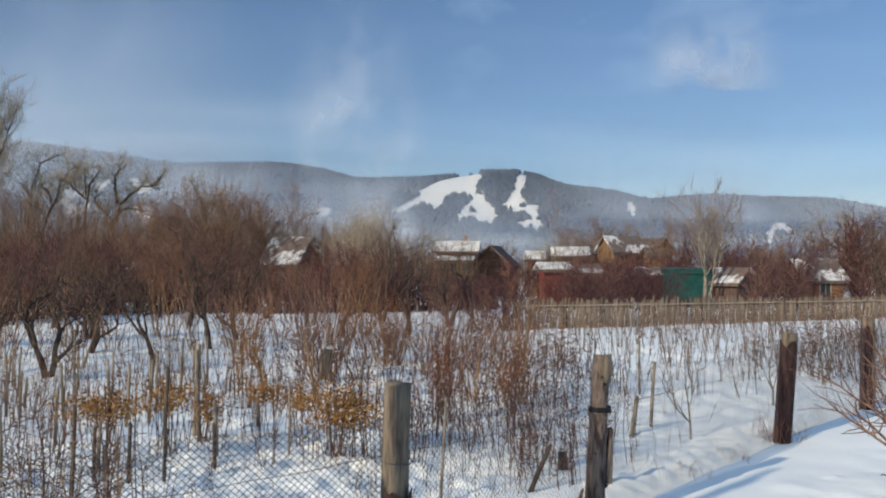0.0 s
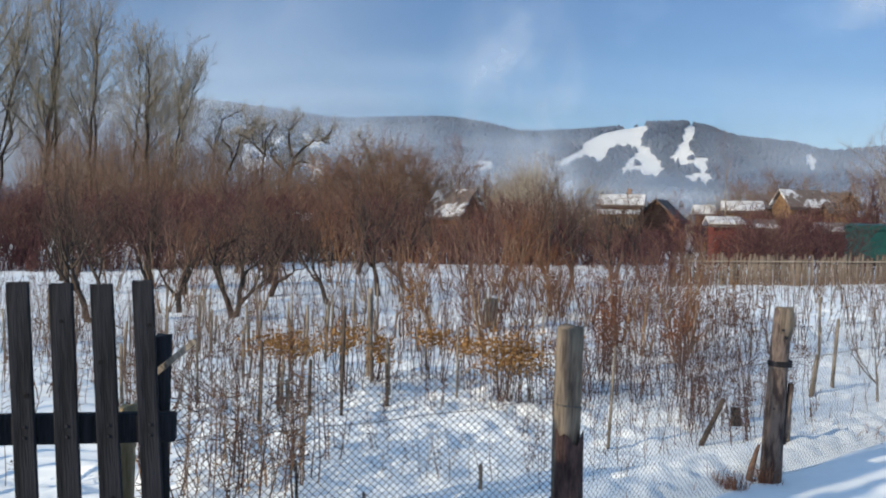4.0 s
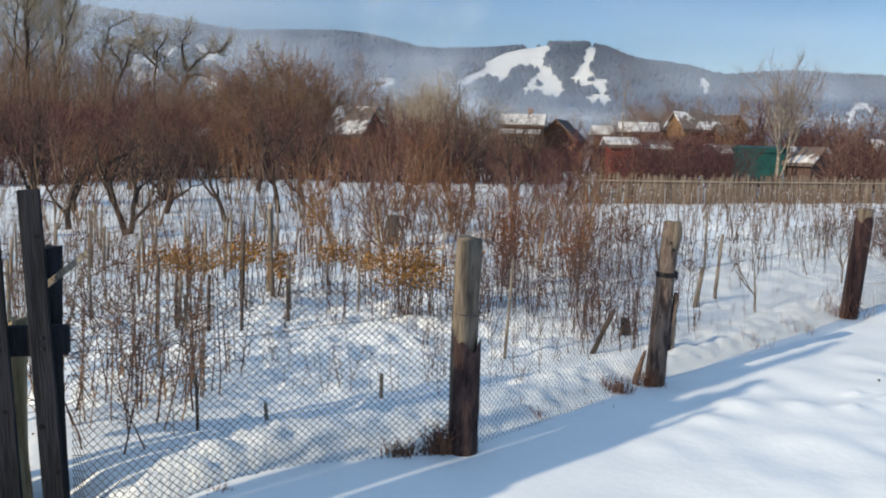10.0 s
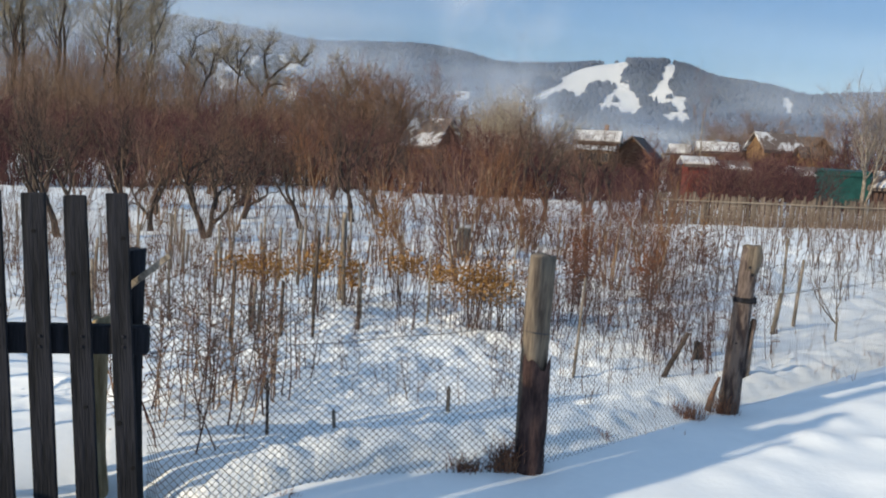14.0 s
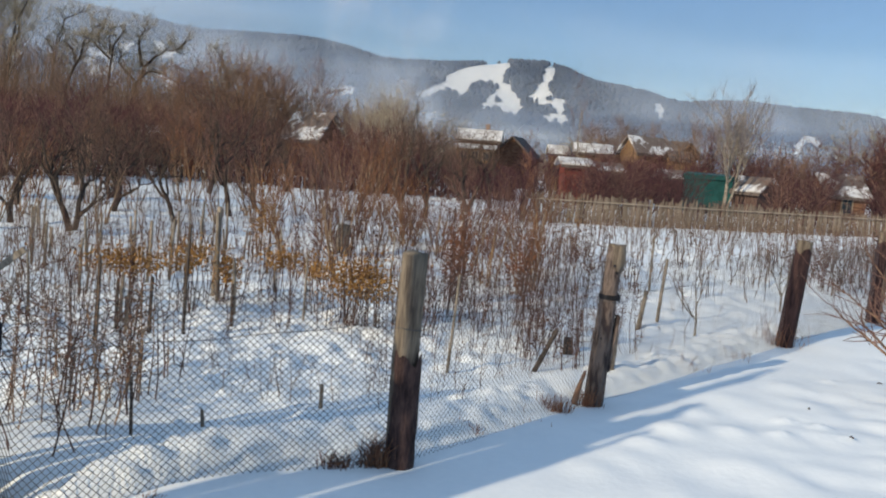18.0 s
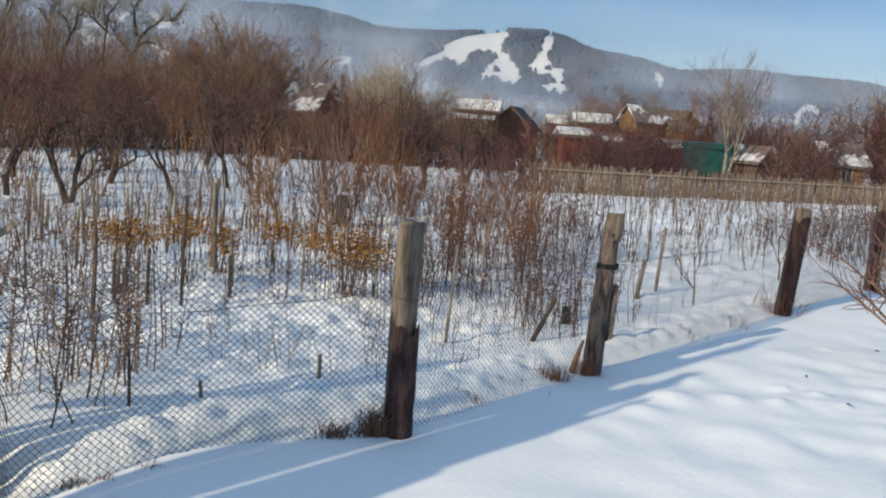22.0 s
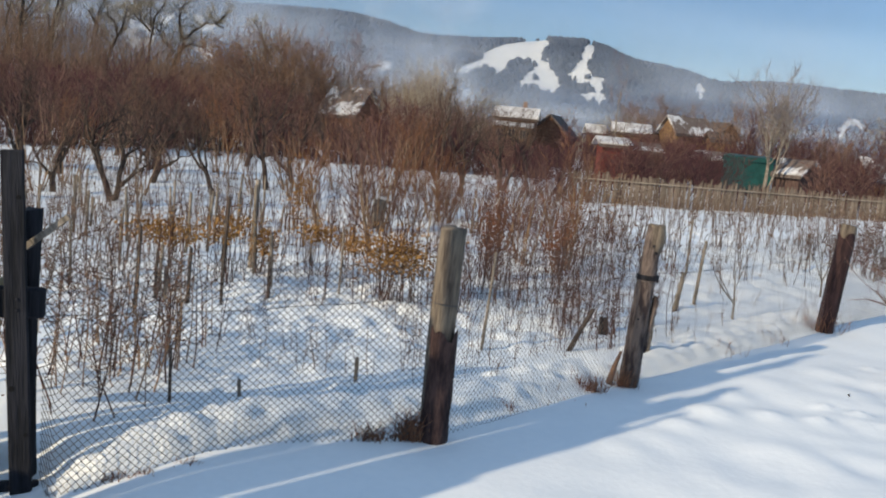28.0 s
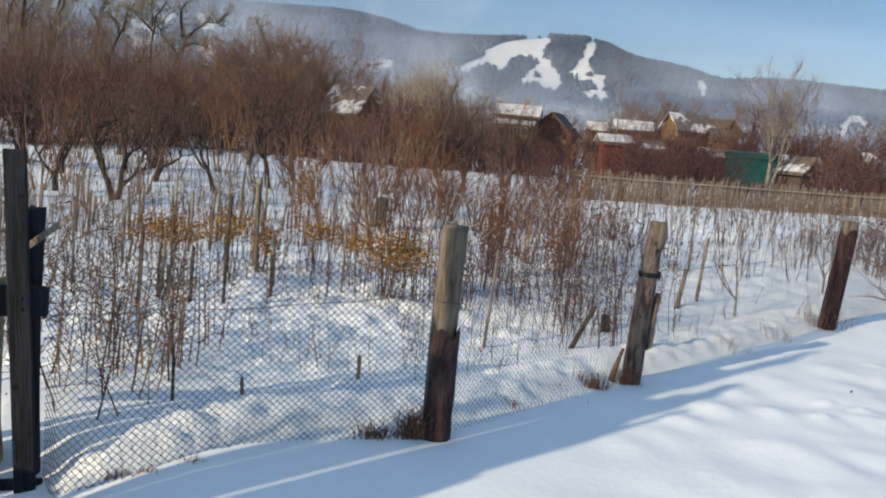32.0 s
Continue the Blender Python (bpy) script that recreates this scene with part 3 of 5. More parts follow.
def strand(a, b, za, zb, sag, radius=0.0022, n=24):
    pts = []
    for i in range(n + 1):
        f = i / n
        pts.append((a[0] + (b[0] - a[0]) * f, a[1] + (b[1] - a[1]) * f, za + (zb - za) * f - sag * math.sin(math.pi * f) + 0.004 * math.sin(f * 23)))
    return tube("tension_wire", pts, radius, WIRE)


for i, (a, b) in enumerate(zip(FENCE, FENCE[1:])):
    net = thing("chain_link_panel", (0, 0, 0), "rusty grey chain-link mesh strung between wooden posts", "wire fence", "fence panels")
    part("wire_mesh", net_mesh(a, b, -0.1 if i else -0.2, 1.06 if i else 1.0, i + 3), net)
    part("tension_wire", strand(a, b, 0.645 if i == 0 else 0.82, 0.82, 0.02), net, "thin rusty tension wire")

post_rnd = random.Random(21)
# shade on the foot of POST_1, put into a dark colour
SHADE_SKIN = material("dark_purple_shade", (0.022, 0.012, 0.013), (0.085, 0.05, 0.045), scale=9, stretch=(2, 2, 0.5), bump=0.8)


def bmesh_disc(r):
    bm = bmesh.new()
    bmesh.ops.create_cone(bm, cap_ends=True, segments=10, radius1=r, radius2=r * 0.8, depth=0.012)
    return bm


def dark_sleeve(r0, r1, tall, rnd, share=0.5, skin=None):
    """Ragged dark shell round the lower part of a post."""
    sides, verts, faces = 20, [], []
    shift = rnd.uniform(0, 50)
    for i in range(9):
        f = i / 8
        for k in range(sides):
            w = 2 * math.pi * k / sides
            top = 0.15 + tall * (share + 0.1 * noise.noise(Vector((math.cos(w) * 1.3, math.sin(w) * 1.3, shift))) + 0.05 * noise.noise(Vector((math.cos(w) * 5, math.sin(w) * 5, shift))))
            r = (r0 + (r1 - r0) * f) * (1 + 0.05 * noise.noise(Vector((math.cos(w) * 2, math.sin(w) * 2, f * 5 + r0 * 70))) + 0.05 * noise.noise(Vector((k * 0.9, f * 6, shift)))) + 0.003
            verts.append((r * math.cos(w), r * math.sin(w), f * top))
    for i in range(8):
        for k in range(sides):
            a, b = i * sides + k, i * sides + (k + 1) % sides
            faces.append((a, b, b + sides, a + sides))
    return mesh_from("bark", verts, faces, skin or SHADE_SKIN, True)


POSTS = [(POST_1, 0.076, 0.070, 1.185, (1.5, 0.2), POST_WOOD, "thick weathered grey wooden fence post, lighter towards its top"),
         (POST_2, 0.076, 0.060, 1.175, (1.0, 2.4), KNOTTY_POST, "knotty leaning wooden fence post with flaking bark"),
         (POST_3, 0.085, 0.080, 1.15, (0.5, 4.3), POST_WOOD, "dark reddish leaning wooden fence post"),
         (POST_4, 0.085, 0.080, 1.22, (0.0, 1.0), POST_WOOD, "dark wooden fence post near small fruit trees"),
         (POST_5, 0.085, 0.080, 1.20, (0.0, 2.0), DARK_POST, "dark wooden fence post at the far end")]
for (x, y), r0, r1, tall, (rx, ry), mat, label in POSTS:
    me = log_mesh("fence_post", r0, r1, tall + 0.15, mat, post_rnd)
    ob = new("fence_post", me)
    ob.matrix_world = pose(x, y, ground_z(x, y) - 0.15, rx, ry, 0)
    tagged(ob, label, "fence post", "fence posts")
    if (x, y) == POST_2:
        cap = part("bare_top", log_mesh("bare_top", 0.0635, 0.061, 0.2, POST_WOOD, post_rnd, rough=0.14), ob, "paler wood at the top of the post")
        cap.matrix_local = pose(0.0, 0, 1.135, 0, 0, 0)
        strap = [(0.072 * math.cos(w * 0.35), 0.072 * math.sin(w * 0.35), 0.94 + 0.0009 * w) for w in range(40)]
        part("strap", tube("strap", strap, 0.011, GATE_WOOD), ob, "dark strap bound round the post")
        for kx, kz, size in ((-0.010, 1.19, 0.012), (0.012, 1.14, 0.013), (-0.03, 0.66, 0.01)):
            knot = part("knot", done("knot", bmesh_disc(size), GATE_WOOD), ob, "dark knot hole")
            knot.matrix_local = pose(kx, -0.068, kz, 90, 0, 0)
        slab = part("split_slab", done("split_slab", box(0.03, 0.06, 0.42, bevel=0.008), KNOTTY_POST), ob, "split slab peeling from the post")
        slab.matrix_local = pose(0.074, 0.0, 0.62, 0, 3, 0)
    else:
        # POST_1's shell paints in the shade; the others are just darker below
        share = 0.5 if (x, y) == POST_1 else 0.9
        part("bark", dark_sleeve(r0 + 0.004, r0 + (r1 - r0) * 0.7 + 0.004, tall, post_rnd, share, SHADE_SKIN if (x, y) == POST_1 else DARK_POST), ob, "dark purplish shell round the lower post")
    band = [(r0 * 1.02 * math.cos(w * 0.524), r0 * 1.02 * math.sin(w * 0.524), 0.93 + 0.004 * math.sin(w)) for w in range(14)]
    part("wire_binding", tube("wire_binding", band, 0.003, WIRE), ob, "rusty wire wound round the post")


def tuft(x, y, n, tall, seed, wide=0.12):
    rnd = random.Random(seed)
    segs = []
    for _ in range(n):
        px, py = x + rnd.gauss(0, wide), y + rnd.gauss(0, wide * 0.6)
        z, h = ground_z(px, py) - 0.02, tall * rnd.uniform(0.4, 1.1)
        dx, dy = rnd.gauss(0, 0.35) * h, rnd.gauss(0, 0.35) * h
        segs.append((px, py, z, 0.0028, px + dx * 0.4, py + dy * 0.4, z + h * 0.6, 0.0022))
        segs.append((px + dx * 0.4, py + dy * 0.4, z + h * 0.6, 0.0022, px + dx, py + dy, z + h, 0.0006))
    thing("dry_grass_tuft", (0, 0, 0), "tuft of dry brown grass poking through snow", "grass", kind="stuff", data=sticks("dry_grass_tuft", segs, GRASS_DRY, 3))


for k, (x, y, n, tall, *wide) in enumerate([(-0.07, 4.54, 190, 0.20, 0.035), (-0.30, 4.47, 80, 0.11, 0.04), (-0.16, 4.52, 40, 0.08, 0.04), (1.40, 6.03, 140, 0.17, 0.04), (1.12, 5.80, 90, 0.13, 0.05), (0.80, 5.50, 10, 0.08), (4.04, 8.95, 60, 0.3), (2.6, 7.4, 14, 0.14), (3.3, 8.1, 14, 0.18),
                                     (-1.42, 3.80, 70, 0.05, 0.035), (-1.30, 3.82, 50, 0.04, 0.03), (-1.12, 3.95, 40, 0.04, 0.03), (0.5, 5.2, 14, 0.08, 0.04)]):
    tuft(x, y, n, tall, 40 + k, *wide)

slab = new("bark_slab", log_mesh("bark_slab", 0.03, 0.01, 0.3, BARK_BROWN, post_rnd, sides=7, rings=5, bend=0.02, rough=0.25))
slab.matrix_world = pose(1.275, 6.02, ground_z(1.275, 6.02) - 0.05, 4, 12, 0)
tagged(slab, "splintered reddish bark slab leaning at the post's foot", "bark")

# ---- gate ----
GATE_TURN = math.degrees(math.atan2(0.24, 0.76))
gate = thing("picket_gate", (-1.9, 3.86, 0), "dark weathered wooden picket gate with spaced boards", "gate", turn=GATE_TURN)
gate_rnd = random.Random(8)
for k in range(6):
    w = 0.098 + gate_rnd.uniform(-0.006, 0.006)
    bm = box(w, 0.026, 1.96, bevel=0.005)
    for v in bm.verts:
        v.co.x += 0.006 * noise.noise(Vector((k * 3, 0, v.co.z * 2)))
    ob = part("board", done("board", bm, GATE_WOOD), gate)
    ob.matrix_local = pose(0.0 - 0.182 * k, -0.055, 1.42 - 0.98 + gate_rnd.uniform(-0.01, 0.01), 0, gate_rnd.uniform(-0.4, 0.4) - 2.6, 0)
for z in (0.735, -0.2):
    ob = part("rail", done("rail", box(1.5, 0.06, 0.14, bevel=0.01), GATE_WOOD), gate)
    ob.matrix_local = pose(-0.65, 0.0, z, 0, 0.3, 0)
for k in range(6):
    for z in (0.71, 0.76):
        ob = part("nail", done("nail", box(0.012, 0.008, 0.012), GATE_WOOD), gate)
        ob.matrix_local = pose(-0.01 - 0.182 * k, -0.07, z)
for k, kx, z, size in ((0, 0.02, 1.22, 0.013), (0, -0.025, 0.34, 0.016), (0, 0.03, 0.12, 0.012), (1, -0.02, 1.05, 0.014), (1, 0.01, 0.42, 0.012), (2, 0.0, 1.24, 0.012), (3, 0.02, 0.9, 0.015)):
    knot = part("knot", done("knot", bmesh_disc(size), KNOT), gate, "dark knot")
    knot.matrix_local = pose(kx - 0.182 * k - 0.045 * (z - 0.44), -0.064, z, 90, 0, 0)
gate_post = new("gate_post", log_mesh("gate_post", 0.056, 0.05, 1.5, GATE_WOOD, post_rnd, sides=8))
gate_post.matrix_world = pose(-1.90, 3.97, -0.35, 0, -0.5, 0)
tagged(gate_post, "dark square-cut gate post standing behind the picket gate", "gate post")
stick = new("loose_lath", done("loose_lath", box(0.25, 0.015, 0.03, bevel=0.003), STAKE_WOOD))
stick.matrix_world = pose(-1.815, 3.90, 1.06, 0, -40, 8)
tagged(stick, "grey split lath nailed slantwise to the gate post", "lath")
prop = new("bare_prop_post", log_mesh("bare_prop_post", 0.052, 0.043, 1.24, PALE_WOOD, post_rnd, sides=14, rings=14, bend=0.035, rough=0.22))
prop.matrix_world = pose(-2.085, 4.02, -0.45, 0, -1.0, 0)
tagged(prop, "barkless pale crooked post behind the gate", "post")
for kx, kz, size in ((-0.03, 0.92, 0.013), (-0.015, 0.40, 0.016), (0.01, 0.18, 0.012)):
    knot = part("knot", done("knot", bmesh_disc(size), BARK), prop, "dark knot")
    knot.matrix_local = pose(kx, -0.048, kz, 90, 0, 0)

# ---- unseen board wall added beside the gate, cut so that it shades the fence ----
S, C = (math.sin(SUN_HEADING), math.cos(SUN_HEADING)), (math.cos(SUN_HEADING), -math.sin(SUN_HEADING))


def across(s, c):
    return (s * S[0] + c * C[0], s * S[1] + c * C[1])


shed = thing("outbuilding_wall", (0, 0, 0), "unseen board wall added left of the gate to cast shade", "wall", kind="structure")
sh_rnd = random.Random(12)
for c0, c1, tall in ((-4.62, -4.34, 0.45), (-4.32, -4.08, 0.85), (-4.06, -3.90, 0.8), (-3.90, -3.77, 0.85), (-3.77, -3.64, 1.0), (-3.64, -3.515, 1.56), (-3.507, -3.36, 1.9), (-3.36, -3.22, 2.26), (-3.198, -3.12, 3.35), (-3.12, -3.0, 2.42), (-3.0, -2.93, 2.9), (-2.93, -2.87, 2.6), (-2.87, -2.79, 2.27), (-2.79, -2.72, 1.5)):
    n = max(2, round((c1 - c0) / 0.07))
    for i in range(n):
        c = c0 + (c1 - c0) * (i + 0.5) / n
        x, y = across(-1.2, c)
        h = tall + sh_rnd.uniform(-0.14, 0.14)
        ob = part("board", done("board", box((c1 - c0) / n + 0.004, 0.03, h + 0.3), DARK_BOARD), shed)
        ob.matrix_local = pose(x, y, (h - 0.3) / 2, 0, 0, -math.degrees(SUN_HEADING))

# added batten, which cuts short the sunlit strip from the gap
x, y = across(-1.23, -3.21)
ob = part("batten", done("batten", box(0.06, 0.03, 1.5), DARK_BOARD), shed)
ob.matrix_local = pose(x, y, 2.0 + 0.75, 0, 0, -math.degrees(SUN_HEADING))

# ---- bits of twig lying on the path snow ----
bit_rnd = random.Random(44)
for x, y in ((3.13, 6.27), (3.12, 5.60), (4.3, 7.4)):
    z = ground_z(x, y) + 0.004
    pts = [(-0.018, 0, 0.0), (-0.005, 0.005, 0.006), (0.008, -0.003, 0.005), (0.02, 0.003, 0.0)]
    ob = new("fallen_twig", tube("fallen_twig", pts, 0.005, BARK))
    ob.matrix_world = pose(x, y, z, 0, 0, bit_rnd.uniform(0, 180))
    tagged(ob, "short dark broken twig lying on the snow", "twig", "fallen twigs")

# ---- stakes and stumps in the garden ----
stake_rnd = random.Random(33)


def stake(x, y, tall, r, lean=0.0, mat=STAKE_WOOD):
    ob = new("garden_stake", log_mesh("garden_stake", r, r * 0.8, tall + 0.15, mat, stake_rnd, sides=7, rings=4, bend=0.01))
    ob.matrix_world = pose(x, y, ground_z(x, y) - 0.15, stake_rnd.uniform(-3, 3), lean, 0)
    tagged(ob, "grey wooden garden stake standing in the snow", "stake", "garden stakes")


for x, y, tall, r, lean in [(-1.47, 4.74, 0.33, 0.011, -1), (-1.12, 4.97, 0.10, 0.014, -4), (-0.5, 5.56, 0.16, 0.016, 1), (-2.52, 7.56, 0.45, 0.017, 0), (-2.21, 7.49, 0.5, 0.02, 0),
                            (-1.88, 7.35, 0.95, 0.016, 1), (-1.6, 8.0, 0.4, 0.02, -2), (0.38, 6.77, 0.8, 0.014, 3), (2.61, 9.42, 0.45, 0.03, 8),
                            (2.96, 9.85, 0.75, 0.022, 3), (1.73, 6.9, 0.3, 0.03, 2), (-2.15, 9.6, 1.0, 0.035, 2), (-2.0, 9.2, 0.95, 0.028, -2), (-2.49, 6.95, 0.7, 0.02, 2), (-1.0, 8.5, 0.7, 0.013, 0),
                            (-3.4, 9.0, 0.6, 0.02, 0), (-4.4, 10.5, 0.55, 0.02, 1), (-0.2, 9.8, 0.8, 0.013, 2), (1.5, 10.8, 0.7, 0.014, -2), (3.6, 12.5, 0.8, 0.02, 0), (-3.0, 12.4, 0.8, 0.02, 2)]:
    stake(x, y, tall, r, lean, BARK if x < -1.4 and y < 8.2 else STAKE_WOOD)
for k in range(70):
    stake(stake_rnd.uniform(-9, -1.5), stake_rnd.uniform(7.5, 14), stake_rnd.uniform(0.3, 0.8), stake_rnd.uniform(0.012, 0.022), stake_rnd.uniform(-4, 4))
# unseen poles added in a row beside the gate, which stripe the snow with thin shadows
for k in range(9):
    c = -5.25 - 0.37 * k
    stake(-0.36 + 0.688 * c, -0.34 - 0.725 * c, 1.9, 0.024, stake_rnd.uniform(-3, 3))
stake(1.07, 7.05, 0.42, 0.024, 24, BARK)
stake(1.56, 7.9, 0.17, 0.055, 0, BARK)
cut = new("sawn_trunk", log_mesh("sawn_trunk", 0.13, 0.11, 0.62, BARK_GREY, stake_rnd, bend=0.03))
cut.matrix_world = pose(-1.12, 14.2, -0.1, 0, 3, 0)
tagged(cut, "sawn-off grey tree trunk with snow on its top", "stump")
part("snow_cap", done("snow_cap", box(0.2, 0.2, 0.06, (0, 0, 0.64), bevel=0.025), ROOF_SNOW), cut, "small cap of snow")


# ---- canes and whips ----
def canes(name, label, seed, spots, tall, mat, radius=0.0045, side=3, leaf=None, leaf_n=0, leaf_size=0.03, bend=0.14):
    rnd = random.Random(seed)
    segs, dots = [], []
    for x, y in spots:
        h = rnd.uniform(*tall)
        r = radius * rnd.uniform(0.7, 1.4)
        z = ground_z(x, y) - 0.05
        p, d = Vector((x, y, z)), Vector((rnd.gauss(0, bend), rnd.gauss(0, bend), 1)).normalized()
        n = 5
        for i in range(n):
            d = (d + Vector((rnd.gauss(0, bend * 0.6), rnd.gauss(0, bend * 0.6), 0.05))).normalized()
            q = p + d * (h / n)
            segs.append((*p, r * (1 - 0.15 * i), *q, r * (1 - 0.15 * (i + 1))))
            if i > 0:
                for _ in range(side if rnd.random() < 0.6 else 0):
                    w = Vector((rnd.gauss(0, 1), rnd.gauss(0, 1), rnd.uniform(0.2, 1.2))).normalized()
                    m = p.lerp(q, rnd.random())
                    e = m + w * h * rnd.uniform(0.06, 0.2)
                    segs.append((*m, r * 0.55, *e, r * 0.25))
                    if leaf and rnd.random() < 0.7:
                        dots.append(e)
            p = q
        for _ in range(leaf_n):
            dots.append(Vector((x, y, z)) + Vector((rnd.gauss(0, 0.07), rnd.gauss(0, 0.07), h * rnd.uniform(0.15, 1.0))))
    ob = thing(name, (0, 0, 0), label, "canes" if "cane" in name else "weeds" if "weed" in name else "plants", kind="stuff")
    tagged(part("cane_growth", sticks(name, segs, mat, 3), ob), kind="stuff")
    if leaf and dots:
        tagged(part("dry_foliage", leaves("dry_foliage", dots, leaf_size, leaf, rnd), ob), kind="stuff")
    return ob


def patch(seed, n, x0, x1, y0, y1, clump=0.0, keep=0.25, row=0.0):
    """Places behind the wire fence, in loose clumps."""
    rnd = random.Random(seed)
    out = []
    while len(out) < n:
        x, y = rnd.uniform(x0, x1), rnd.uniform(y0, y1)
        if x > 3.4 and y > picket_y(x) - 1.0:
            continue
        if row:
            y = round((y - 0.1 * x) / row) * row + 0.1 * x + rnd.gauss(0, 0.1)
        if fence_side(x, y)[0] < keep:
            continue
        if clump and noise.noise(Vector((x * 0.9, y * 0.5, seed))) < clump - 0.35:
            continue
        out.append((x, y))
    return out


canes("raspberry_canes", "raspberry canes with curled brown leaves behind the mesh", 1, patch(1, 38, -2.4, -1.55, 4.35, 6.3, 0.2), (0.5, 1.05), CANE, 0.006, 5, LEAF_CURL, 1, 0.012, 0.13)
canes("raspberry_canes", "tan raspberry canes with a few curled leaves near the gate", 18, patch(18, 42, -2.4, -1.5, 4.35, 6.3, 0.1), (0.4, 1.0), CANE_TAN, 0.0055, 4, LEAF_CURL, 2, 0.012, 0.13)
canes("raspberry_canes", "sparse raspberry canes in snow near the gate", 2, patch(2, 30, -3.6, -2.4, 4.9, 7.5, 0.1), (0.5, 0.9), CANE, 0.004, 4, LEAF_CURL, 3, 0.016)
canes("currant_stems", "thin brown shoots standing in snow behind the mesh", 3, patch(3, 45, -1.6, 0.9, 6.0, 8.2, 0.3), (0.25, 0.55), CANE, 0.003, 3, None, 0)
canes("raspberry_canes", "dense reddish raspberry canes in the middle of the garden", 4, patch(4, 210, -1.6, 2.2, 7.8, 12.0, 0.3), (0.45, 1.0), CANE, 0.0042, 5, LEAF_CURL, 1, 0.014)
canes("raspberry_canes", "brown raspberry canes close behind the wire fence", 15, patch(15, 120, -0.1, 1.7, 6.9, 9.2, 0.2), (0.35, 0.95), CANE, 0.0042, 6, LEAF_CURL, 1, 0.013)
canes("raspberry_canes", "rows of brown raspberry canes tied to stakes", 5, patch(5, 260, -6.5, -1.0, 7.8, 13.5, 0.25), (0.4, 0.9), CANE, 0.0042, 3)
canes("raspberry_canes", "reddish canes with a few dry leaves", 6, patch(6, 190, -2.0, 3.4, 12.0, 17.5, 0.3), (0.5, 1.05), CANE, 0.006, 5, LEAF_CURL, 1, 0.02)
canes("young_whips", "many thin grey-brown whips planted in the snow", 7, patch(7, 720, 1.5, 14.0, 11.5, 30.0, 0.0, 1.0, 1.5), (0.35, 0.85), CANE_GREY, 0.008, 2)
canes("young_whips", "thin grey-brown whips before the picket fence", 8, patch(8, 450, 5.0, 22.0, 14.5, 30.0, 0.0, 1.5, 1.5), (0.4, 0.9), CANE_GREY, 0.009, 2)
canes("orchard_suckers", "thin brown suckers between the orchard trees", 9, patch(9, 640, -14.0, 1.0, 12.5, 24.0, 0.2), (0.4, 1.1), CANE, 0.006, 3)
canes("orchard_suckers", "brown shoots and weeds among old stakes", 11, patch(11, 230, -11.5, -3.0, 8.0, 15.0, 0.15), (0.35, 0.9), CANE_GREY, 0.005, 3)
canes("orchard_suckers", "brown shoots behind the picket gate", 12, patch(12, 120, -8.0, -2.6, 5.5, 11.0, 0.1), (0.3, 0.9), CANE_GREY, 0.0045, 3)
canes("orchard_suckers", "thin grey shoots and weeds beyond the gate", 23, patch(23, 520, -10.0, -2.8, 6.2, 13.0, 0.1), (0.35, 0.95), CANE_GREY, 0.006, 4)
canes("currant_stems", "reddish currant shoots beside the wire fence", 10, patch(10, 90, 6.8, 11.0, 12.6, 17.0, 0.1, 0.5), (0.5, 1.2), CANE, 0.007, 5, LEAF_CURL, 2, 0.025)

canes("dry_weeds", "thin grey-brown dry weeds standing through the snow", 20, patch(20, 260, -4.0, 3.0, 8.5, 20.0, 0.15), (0.3, 0.8), CANE_GREY, 0.004, 3)
canes("dry_weeds", "low dry weeds scattered behind the mesh", 21, patch(21, 120, -1.6, 2.2, 5.6, 8.0, 0.2, 0.5), (0.15, 0.5), CANE_GREY, 0.003, 3)
canes("dry_weeds", "reddish dry weeds between the saplings and the fence", 22, patch(22, 60, 1.0, 5.0, 6.8, 11.0, 0.2, 0.35), (0.12, 0.4), CANE_TAN, 0.003, 3)

brush_rnd = random.Random(19)
brush = []
for _ in range(900):
    x = brush_rnd.uniform(3.0, 29.0)
    brush.append((x, picket_y(x) + 0.4 + brush_rnd.random() ** 2 * 3.0))
base_rnd = random.Random(29)
base = []
for _ in range(2700):
    x = base_rnd.uniform(-28, 5)
    base.append((x, float(np.interp(x, (-28, -16, -14, -12, -10, -5, -0.5, 5), (23.5, 25.5, 28.5, 34, 38.5, 37, 38, 42))) + 4 * base_rnd.random() ** 2))
canes("thicket_undergrowth", "dense dark maroon undergrowth at the foot of the thicket", 16, base, (0.5, 1.6), TWIG_RED, 0.017, 4)
canes("fence_grass", "dry brown weeds along the foot of the picket fence", 14, [(x, picket_y(x) - 0.15 - 0.9 * brush_rnd.random() ** 2) for x, y in brush[:420]], (0.2, 0.45), CANE_TAN, 0.006, 3)
canes("fence_brush", "low dark maroon brush growing behind the picket fence", 13, brush, (0.6, 1.15), TWIG_RED, 0.011, 3)


